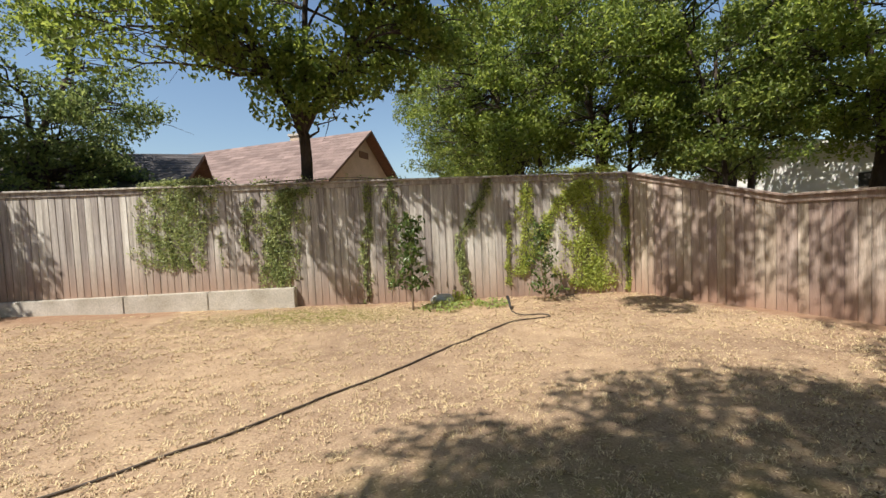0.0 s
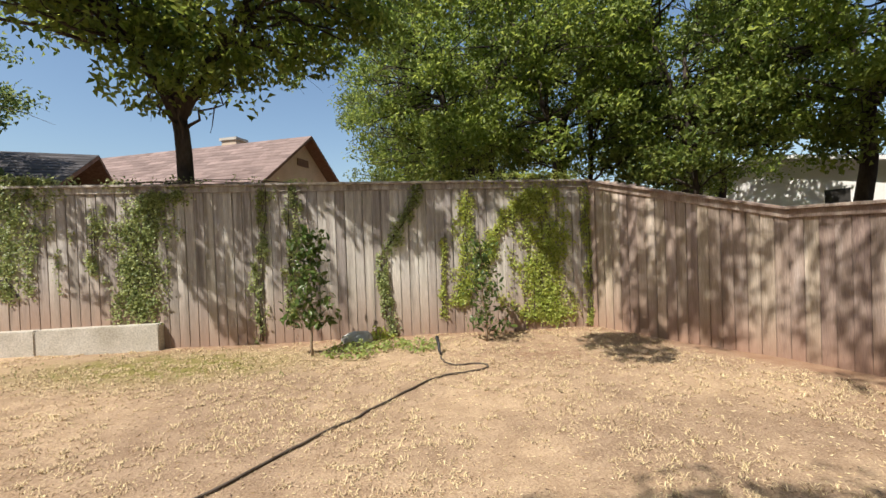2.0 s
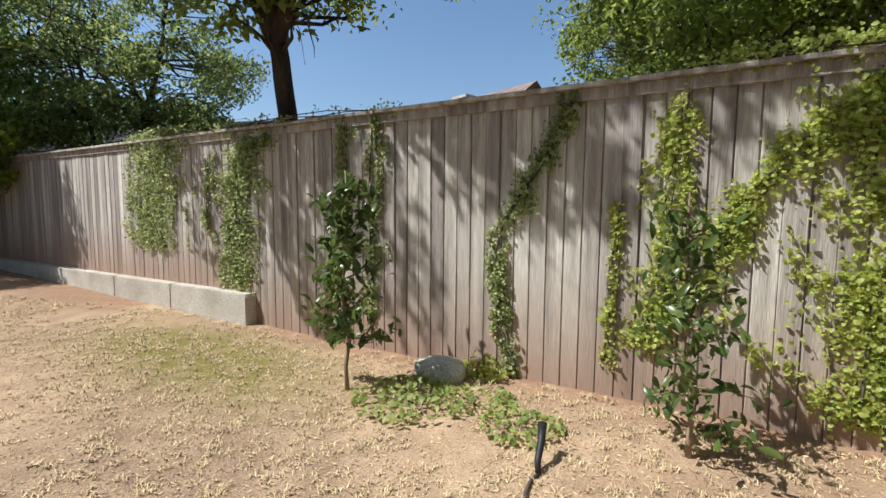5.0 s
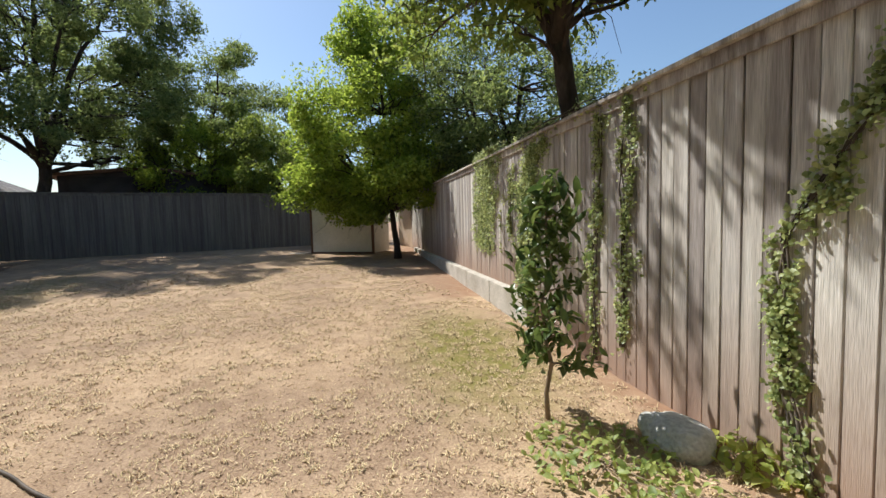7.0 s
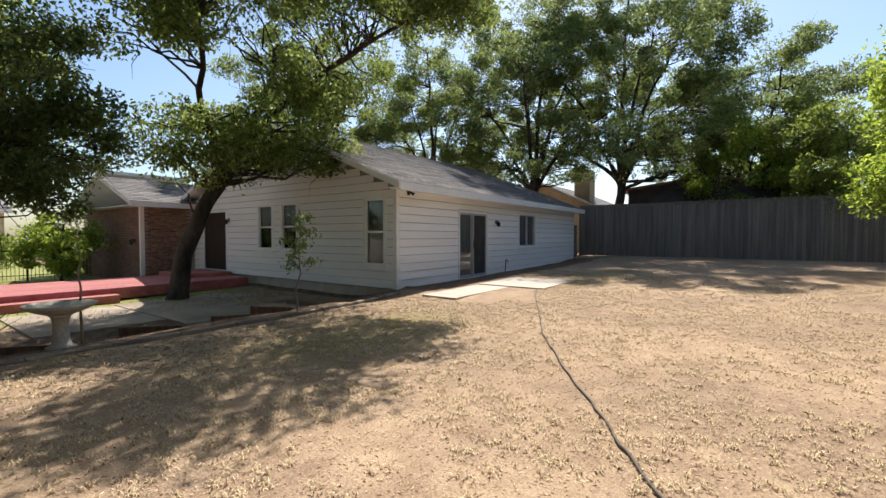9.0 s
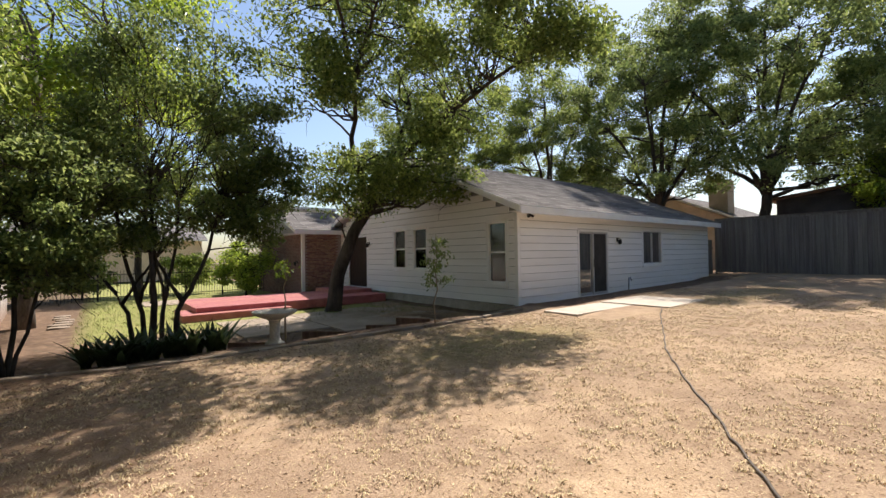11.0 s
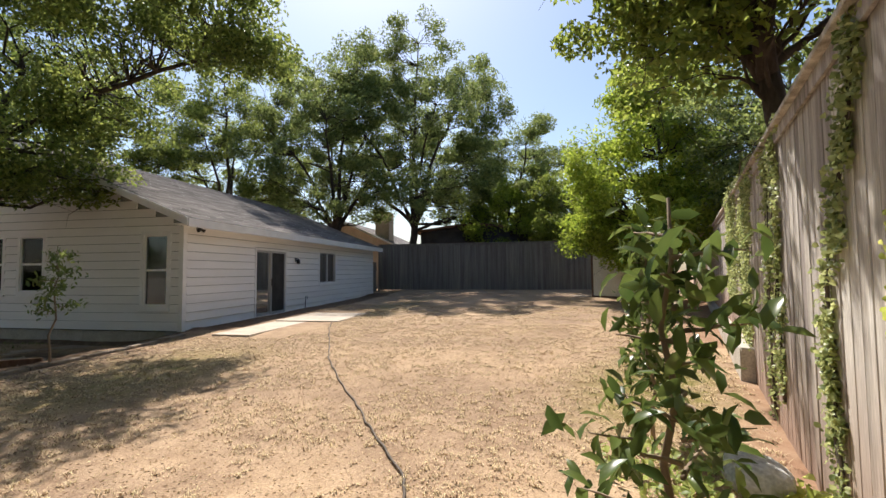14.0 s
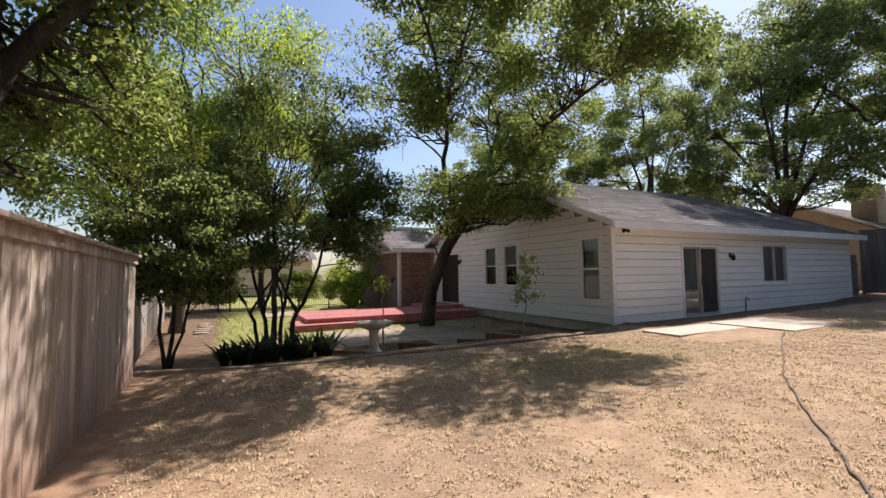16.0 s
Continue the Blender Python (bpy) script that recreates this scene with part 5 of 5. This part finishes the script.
# tall trees beyond the side fence and the lawn
tree("side_tree", (12.6, 1.5, -0.1), [([(12.6, 1.5, -0.3), (12.3, 1.2, 3.0), (11.6, 0.6, 6.5)], 0.2, 0.1), ([(12.3, 1.2, 2.6), (11.4, 2.2, 5.0), (10.4, 2.8, 7.2)], 0.12, 0.05), ([(11.4, 2.2, 5.0), (10.2, 3.6, 6.4), (9.2, 4.4, 7.0)], 0.07, 0.03), ([(12.3, 1.2, 2.4), (11.3, 1.0, 4.6), (10.2, 0.7, 6.4), (9.0, 0.6, 7.4)], 0.16, 0.05)],
     [((10.9, 1.0, 7.6), (3.4, 2.8, 1.9), 2.0), ((12.4, -0.8, 5.0), (2.4, 2.4, 2.2), 1.4), ((9.4, 4.2, 7.0), (2.0, 2.4, 0.8), 0.45), ((10.2, 3.4, 6.6), (1.4, 1.4, 0.8), 0.4), ((12.4, 3.6, 6.0), (1.4, 1.8, 1.6), 0.6)], 190, 46000, 0.125, LEAF_OAK, DARK_BARK, "tall tree leaning over the side fence", seed=46, clump_r=0.65)
tree("lawn_tree", (10.6, -8.5, -0.4), [([(10.6, -8.5, -0.6), (10.5, -8.3, 2.5), (10.2, -8.0, 6.5)], 0.22, 0.1), ([(10.5, -8.3, 2.4), (9.3, -7.8, 4.4), (8.3, -7.4, 7.2)], 0.11, 0.05)],
     [((9.6, -7.9, 8.0), (4.2, 3.4, 3.0), 2.4), ((12.0, -8.0, 5.2), (2.8, 2.6, 2.4), 1.2), ((8.4, -7.0, 5.6), (1.8, 1.6, 1.2), 0.6)], 140, 28000, 0.13, LEAF_BRIGHT, BARK, "tall backlit tree at the end of the bed", seed=47, clump_r=0.75)
tree("street_tree", (7.4, -19.0, -0.4), [([(7.4, -19, -0.6), (7.3, -19, 2.4), (7.0, -18.8, 5.0)], 0.2, 0.1)], [((6.6, -18.8, 7.6), (5.5, 3.2, 3.8), 1)], 100, 16000, 0.2, LEAF_MID, DARK_BARK, "street tree beyond the iron fence", seed=48, clump_r=0.9)
tree("street_tree", (14.0, -16.0, -0.4), [([(14, -16, -0.6), (13.8, -16, 2.4), (13.4, -15.6, 5.5)], 0.2, 0.1)], [((13.8, -15.6, 7.0), (5.5, 3.8, 5.2), 1)], 120, 20000, 0.2, LEAF_OAK, DARK_BARK, "street tree with dense dark crown", seed=49, clump_r=0.9)
tree("garden_bush", (3.6, -13.6, -0.4), [([(3.6, -13.6, -0.6), (3.6, -13.6, 0.8), (3.5, -13.5, 1.8)], 0.06, 0.03)], [((3.6, -13.6, 1.1), (1.3, 1.2, 1.2), 1)], 46, 8000, 0.11, LEAF_BRIGHT, DARK_BARK, "sunlit rounded bush beside the brick wing", "shrub", seed=50, clump_r=0.4)
for i, (x, y) in enumerate(((9.6, -18.4), (12.2, -17.6), (5.4, -18.2), (1.8, -17.8))):
    tree("hedge_bush", (x, y, -0.4), [([(x, y, -0.6), (x, y, 0.5), (x + 0.1, y, 1.2)], 0.05, 0.03)], [((x, y, 0.7), (1.3, 0.8, 0.9), 1)], 40, 6000, 0.12, LEAF_BRIGHT if i % 2 else LEAF_MID, DARK_BARK, "sunlit green bush behind the iron fence", "shrub", seed=180 + i, clump_r=0.4)
def elm(at, h, r, leaf, seed):
    """Forked low into rising limbs, with a broad rounded crown of many lobes and gaps between them."""
    x, y = at
    rnd = random.Random(seed)
    fork = h * 0.27
    stems = [([(x, y, -0.2), (x + 0.15, y, fork * 0.6), (x + 0.1, y + 0.15, fork)], 0.3, 0.22)]
    lobes = []
    for k in range(17):
        a = k * 2.4 + rnd.uniform(-0.3, 0.3)
        up = -0.82 + 1.7 * (k + 0.5) / 17
        ring = math.sqrt(max(0.05, 1 - up * up)) * rnd.uniform(0.72, 0.95)
        tip = (x + r * ring * math.cos(a), y + r * ring * math.sin(a), h * (0.62 + 0.36 * up))
        if k % 2 == 0:
            f = rnd.uniform(0.0, 0.35)
            start = (x + 0.1, y + 0.15, fork * (1 - f * 0.3))
            mid = (x + (tip[0] - x) * 0.42, y + (tip[1] - y) * 0.42, fork + (tip[2] - fork) * 0.5 + 0.5)
            stems.append(([start, mid, tip], 0.15, 0.03))
        lobes.append((tip, (r * 0.38, r * 0.38, h * 0.095), 1.0))
    lobes.append(((x, y, h * 0.66), (r * 0.6, r * 0.6, h * 0.2), 2.0))
    tree("tall_elm", (x, y, 0.1), stems, lobes, max(90, int(12.5 * r * r)), int(2300 * r * r), 0.15, leaf, DARK_BARK, "tall spreading elm with feathery crown beyond the yard", seed=seed, clump_r=0.58, flat=0.8)


# trees behind the house and the tall fence
for i, (x, y, h, r, sd, lf) in enumerate(((-15.8, -3.4, 15.0, 4.8, 51, LEAF_GREY), (-17.6, 1.2, 16.5, 6.0, 52, LEAF_GREY), (-16.0, -11.0, 14.5, 5.0, 53, LEAF_OAK), (-23.0, 7.5, 12.0, 5.0, 54, LEAF_GREY), (-18.0, 11.5, 8.0, 3.4, 55, LEAF_MID), (-9.5, -15.5, 13.5, 5.0, 56, LEAF_OAK), (-19.5, 7.0, 7.0, 2.8, 57, LEAF_BRIGHT))):
    elm((x, y), h, r, lf, sd)
# woods behind the fence corner
for i, (x, y, h, r, sd, lf) in enumerate(((10.6, 13.6, 9.5, 3.0, 61, LEAF_MID), (12.2, 11.6, 9.4, 3.0, 62, LEAF_MID), (14.2, 9.6, 8.6, 2.8, 63, LEAF_OAK), (15.6, 7.0, 8.4, 2.8, 64, LEAF_MID), (15.4, 3.6, 8.2, 2.8, 65, LEAF_OAK), (11.4, 16.5, 10.0, 3.6, 66, LEAF_MID), (-2.5, 15.5, 8.2, 3.2, 67, LEAF_GREY), (12.0, 20.5, 11.0, 3.4, 68, LEAF_GREY), (18.5, 12.5, 9.0, 3.6, 69, LEAF_MID), (-8.5, 17.0, 8.0, 3.4, 70, LEAF_OAK))):
    tree("wood_tree", (x, y, 0.0), [([(x, y, -0.2), (x + 0.15, y - 0.1, h * 0.3), (x + 0.1, y - 0.2, h * 0.5)], 0.17, 0.11), ([(x + 0.1, y - 0.2, h * 0.45), (x + r * 0.35, y - r * 0.2, h * 0.68), (x + r * 0.5, y - r * 0.3, h * 0.86)], 0.09, 0.04), ([(x + 0.1, y - 0.2, h * 0.4), (x - r * 0.35, y - r * 0.1, h * 0.62), (x - r * 0.5, y, h * 0.84)], 0.09, 0.04), ([(x + 0.3, y - 0.3, -0.2), (x + 0.6, y - 0.6, h * 0.3), (x + 0.4, y - 0.9, h * 0.62)], 0.09, 0.05), ([(x - 0.4, y - 0.4, -0.2), (x - 0.6, y - 0.8, h * 0.28), (x - 1.0, y - 0.9, h * 0.6)], 0.07, 0.04)],
         [((x, y - 0.2, h * 0.66), (r, r, h * 0.29), 2.2), ((x - 0.2, y - 0.6, h * 0.42), (r * 0.8, r * 0.75, h * 0.12), 0.7)], 140, 25000, 0.115, lf, DARK_BARK, "leafy tree with dark stems crowding behind the fence", seed=sd, clump_r=0.5)


# ---- small plants ----
def sapling(at, height, leaves, size, leaf, label, seed, branches=9, reach=0.5, name="young_tree", bark=PALE_BARK, low=0.3):
    rnd = random.Random(seed)
    gen = np.random.default_rng(seed)
    x, y, z = at
    ob = thing(name, at, label, "young tree")
    top = Vector((x + rnd.uniform(-0.1, 0.1), y + rnd.uniform(-0.1, 0.1), z + height))
    stem = bent((x, y, z - 0.05), top, 0.03, 8, rnd)
    bm = bmesh.new()
    tube(bm, stem, [0.02 - 0.015 * i / 8 for i in range(9)], 7)
    part("trunk", bm, bark, ob, smooth=True)
    pts, ups = [], []
    for k in range(branches):
        f = low + (0.95 - low) * (k + rnd.random() * 0.6) / branches
        p = stem[0].lerp(top, f)
        an = k * 2.4 + rnd.uniform(-0.4, 0.4)
        ln = reach * rnd.uniform(0.55, 1.1) * (1.15 - 0.7 * f)
        e = p + Vector((math.cos(an) * ln, math.sin(an) * ln, rnd.uniform(0.02, 0.35) * ln))
        b = bent(p, e, 0.08, 5, rnd)
        bm = bmesh.new()
        tube(bm, b, [0.009, 0.008, 0.006, 0.005, 0.004, 0.002], 5)
        part("branch", bm, bark, ob, smooth=True)
        for _ in range(leaves // branches):
            q = b[0].lerp(b[5], rnd.uniform(0.25, 1.05))
            pts.append(np.array(q) + gen.normal(size=3) * np.array([0.06, 0.06, 0.05]))
    poly = fine_leaf_verts(np.array(pts), size, 1.3, 0.36)
    poly_mesh("leaves", poly, FINE_FACES, leaf, ob, kind="stuff")
    return ob


sapling((5.78, 8.88, 0.0), 1.8, 620, 0.12, LEAF_CITRUS, "young broad-leaved fruit tree with thin pale stem", 81, 20, 0.36, low=0.24)
sapling((8.2, 8.32, 0.0), 1.6, 460, 0.1, LEAF_CITRUS, "small leafy shrub with dark glossy leaves by the fence", 82, 21, 0.36, "garden_shrub", low=0.1)
sapling((3.98, 0.48, 0.0), 1.85, 480, 0.09, LEAF_DARK, "slender young tree staked in the bed", 83, 10, 0.42, low=0.42)
sapling((6.94, 0.03, -0.03), 1.45, 60, 0.09, LEAF_BRIGHT, "thin staked seedling beside the bird bath", 84, 3, 0.15, low=0.8)


def ground_cover(at, radius, leaves, size, leaf, label, seed):
    gen = np.random.default_rng(seed)
    ob = thing("ground_cover", (at[0], at[1], ground_z(*at)), label, "plant")
    a, r = gen.uniform(0, math.tau, leaves), radius * np.sqrt(gen.uniform(0, 1, leaves))
    x, y = at[0] + np.cos(a) * r * 1.2, at[1] + np.sin(a) * r
    z = ground_z(*at) + 0.03 + np.abs(gen.normal(0, 0.07, leaves)) * (1.2 - r / radius)
    poly_mesh("leaves", fine_leaf_verts(np.stack([x, y, z], 1), size, 0.1, 0.55), FINE_FACES, leaf, ob, kind="stuff")
    bm = bmesh.new()
    rnd = random.Random(seed)
    for _ in range(14):
        k = rnd.randrange(leaves)
        tube(bm, bent((at[0], at[1], ground_z(*at)), (x[k], y[k], z[k]), 0.1, 3, rnd), [0.005, 0.004, 0.003, 0.002], 4)
    part("stems", bm, PALE_BARK, ob)


ground_cover((6.35, 8.75), 0.42, 300, 0.06, LEAF_WEED, "low leafy weeds beside the boulder", 91)
ground_cover((6.85, 8.8), 0.28, 130, 0.06, LEAF_WEED, "patch of low green weeds", 92)
ground_cover((7.2, 8.45), 0.25, 150, 0.06, LEAF_WEED, "low weeds by the hose end", 93)
ground_cover((6.85, 9.42), 0.22, 160, 0.075, LEAF_YELLOW, "yellow-green weeds behind the boulder", 94)


def stepping_stones():
    rnd = random.Random(96)
    for k in range(6):
        x, y = 10.35 + rnd.uniform(-0.12, 0.12), -8.0 - k * 0.62
        z = ground_z(x, y)
        ob = thing("stepping_stone", (x, y, z), "flat pale stepping stone beside the lawn", "stone", "stepping stones by the lawn")
        bm = bmesh.new()
        r = rnd.uniform(0.2, 0.27)
        rim = [(x + r * rnd.uniform(0.85, 1.15) * math.cos(a), y + 0.75 * r * rnd.uniform(0.85, 1.15) * math.sin(a)) for a in np.arange(0, math.tau, math.tau / 9)]
        for px, py in rim:
            bm.verts.new((px, py, z - 0.05))
            bm.verts.new((px, py, z + 0.045))
        bmesh.ops.convex_hull(bm, input=bm.verts)
        bmesh.ops.bevel(bm, geom=bm.edges[:], offset=0.012, segments=1, affect="EDGES")
        part("stone", bm, PATIO_SHADED, ob)


stepping_stones()


def strap_plants():
    gen = random.Random(95)
    for k in range(16):
        x, y = 7.45 + k * 0.11 + gen.uniform(-0.05, 0.05), 0.42 + gen.uniform(-0.22, 0.16)
        z = yard_z(x, y)
        ob = thing("strap_leaf_plant", (x, y, z), "dark upright strap-leaved plant in the bed", "plant", "strap plants along the kerb")
        for j in range(14):
            an, ln, tl = gen.uniform(0, math.tau), gen.uniform(0.28, 0.58), gen.uniform(0.25, 1.0)
            w = gen.uniform(0.04, 0.065)
            d, sdv = Vector((math.cos(an), math.sin(an), 0)), Vector((-math.sin(an), math.cos(an), 0))
            bm = bmesh.new()
            rows = []
            for i in range(6):
                f = i / 5
                p = Vector((x, y, z)) + d * (ln * tl * f * (0.6 + 0.6 * f)) + Vector((0, 0, ln * f * (1 - 0.25 * tl * f)))
                ww = w * (1 - f ** 2.2) + 0.002
                rows.append([bm.verts.new(p - sdv * ww), bm.verts.new(p - d * 0.008), bm.verts.new(p + sdv * ww)])
            for r0, r1 in zip(rows, rows[1:]):
                for q in (0, 1):
                    bm.faces.new((r0[q], r0[q + 1], r1[q + 1], r1[q]))
            part("leaf", bm, LEAF_AGAVE, ob, smooth=True)


strap_plants()


# ---- litter and dry grass ----
def scatter(name, n, region, size, mat, label, category, seed, flat=True, keep=None):
    gen = np.random.default_rng(seed)
    x0, x1, y0, y1 = region
    x, y = gen.uniform(x0, x1, n), gen.uniform(y0, y1, n)
    ok = np.array([keep(a, b) for a, b in zip(x, y)]) if keep else np.ones(n, bool)
    x, y = x[ok], y[ok]
    n = len(x)
    z = np.array([ground_z(a, b) + noise.noise(Vector((a * 0.7, b * 0.7, 0))) * 0.03 + noise.noise(Vector((a * 3, b * 3, 5))) * 0.008 for a, b in zip(x, y)])
    an = gen.uniform(0, math.tau, n)
    ln = size * gen.uniform(0.5, 1.5, n)
    d = np.stack([np.cos(an), np.sin(an), np.zeros(n)], 1)
    s = np.stack([-np.sin(an), np.cos(an), np.zeros(n)], 1)
    p = np.stack([x, y, z], 1)
    if flat:
        w = ln * gen.uniform(0.06, 0.24, n)
        lift = gen.uniform(0.0, 0.012, n)[:, None] * np.array([0, 0, 1])
        v = np.stack([p + np.array([0, 0, 0.004]), p + d * ln[:, None] * 0.5 + s * w[:, None] * 0.5 + lift, p + d * ln[:, None] + lift * 0.6 + np.array([0, 0, 0.006]), p + d * ln[:, None] * 0.5 - s * w[:, None] * 0.5 + np.array([0, 0, 0.008])], 1)
        return tagged(poly_mesh(name, v, ((0, 1, 2, 3),), mat, None, label, "stuff"), category=category)
    w = ln * 0.07
    up = np.array([0, 0, 1])
    v = np.stack([p - s * w[:, None], p + s * w[:, None], p + d * ln[:, None] * 0.5 + up * (ln * gen.uniform(0.3, 0.8, n))[:, None]], 1)
    return tagged(poly_mesh(name, v, ((0, 1, 2),), mat, None, label, "stuff"), category=category)


def in_yard(x, y):
    rel = Vector((x, y, 0)) - CORNER
    return rel.dot(OUT) > 0.1 and x < 10.3 and not (-3.5 < x < 1.5 and y < 3.0) and not (x < 0 and y < 0.1)


def tufted(x, y):
    return in_yard(x, y) and noise.noise(Vector((x * 1.1, y * 1.1, 3))) + 0.6 * noise.noise(Vector((x * 4, y * 4, 7))) > -0.22


scatter("dry_grass", 78000, (-1.0, 10.5, 0.9, 9.5), 0.027, STRAW, "flat dry straw and clippings on bare soil", "dry grass", 101, True, in_yard)
scatter("dry_grass_tufts", 70000, (-14.5, 10.5, 0.9, 13.0), 0.026, STRAW, "short dead grass blades", "dry grass", 102, False, tufted)
def grass_clods():
    """Mown-down clumps of dead grass: short bent blades round many small centres."""
    gen = np.random.default_rng(107)
    n = 15500
    x, y = gen.uniform(-6.0, 10.4, n), gen.uniform(1.0, 11.0, n)
    ok = np.array([tufted(a, b) for a, b in zip(x, y)])
    x, y = x[ok], y[ok]
    per = 15
    r = gen.uniform(0.02, 0.075, len(x))
    cx, cy, cr = np.repeat(x, per), np.repeat(y, per), np.repeat(r, per)
    m = len(cx)
    a = gen.uniform(0, math.tau, m)
    q = cr * np.sqrt(gen.uniform(0, 1, m))
    px, py = cx + q * np.cos(a), cy + q * np.sin(a)
    base = np.array([ground_z(u, v) + noise.noise(Vector((u * 0.7, v * 0.7, 0))) * 0.03 + noise.noise(Vector((u * 3, v * 3, 5))) * 0.008 for u, v in zip(x, y)])
    p = np.stack([px, py, np.repeat(base, per) - 0.003], 1)
    lean = gen.uniform(0, math.tau, m)
    d = np.stack([np.cos(lean), np.sin(lean), np.zeros(m)], 1)
    side = np.stack([-np.sin(lean), np.cos(lean), np.zeros(m)], 1)
    ln = (gen.uniform(0.02, 0.05, m))[:, None]
    up = np.array([0, 0, 1.0])
    w = side * 0.0035
    mid = p + d * ln * 0.4 + up * ln * gen.uniform(0.25, 0.7, m)[:, None]
    tip = p + d * ln * 1.1 + up * ln * gen.uniform(0.05, 0.7, m)[:, None]
    v = np.stack([p - w, p + w, mid + w * 0.8, tip, mid - w * 0.8], 1)
    tagged(poly_mesh("dead_grass_clumps", v, ((0, 1, 2, 4), (4, 2, 3)), STRAW, None, "low matted clumps of dead lawn grass", "stuff"), category="dry grass")


grass_clods()
scatter("dead_leaf_bits", 5500, (-3.0, 10.3, 0.6, 10.0), 0.028, MULCH, "small dark dead leaf bits scattered on the lawn", "leaf litter", 106, True, in_yard)
scatter("leaf_litter", 9000, (1.0, 10.6, -3.6, 2.2), 0.075, MULCH, "brown fallen leaves under the trees", "leaf litter", 103, True)
scatter("green_grass", 16000, (0.6, 10.0, -16.0, -3.8), 0.09, LAWN, "short green lawn blades", "grass", 104, False)


def green_spot(x, y):
    rel = Vector((x, y, 0)) - CORNER
    s, d = rel.dot(ALONG), rel.dot(OUT)
    f = max(1 - math.hypot((s - 6.2) / 2.6, (d - 1.1) / 1.1), (1 - math.hypot((x + 5) / 8, (y - 3.4) / 1.6)) * 0.6)
    return in_yard(x, y) and f + 0.5 * noise.noise(Vector((x * 2, y * 2, 9))) > 0.3


scatter("green_grass", 24000, (-12.0, 7.5, 1.5, 11.5), 0.055, LAWN, "thin patches of surviving green grass", "grass", 105, False, green_spot)


# ---- the house plan, set on its place ----
ON_HOUSE_PLAN = ("house", "wall_lamp", "flood_light", "garden_tap", "brick_wing", "patio", "garden_path", "garden_edging", "timber_edging", "wooden_deck", "bird_bath", "garden_shed", "side_gate", "iron_fence", "rear_house", "low_house", "street_house", "bright_tree", "leaning_oak", "many_stemmed_tree", "bed_shrub", "side_tree", "lawn_tree", "street_tree", "garden_bush", "hedge_bush", "tall_elm", "strap_leaf_plant")
for ob in list(scene.objects):
    if ob.parent is None and ob.name.split(".")[0] in ON_HOUSE_PLAN:
        ob.location += HOUSE_AT
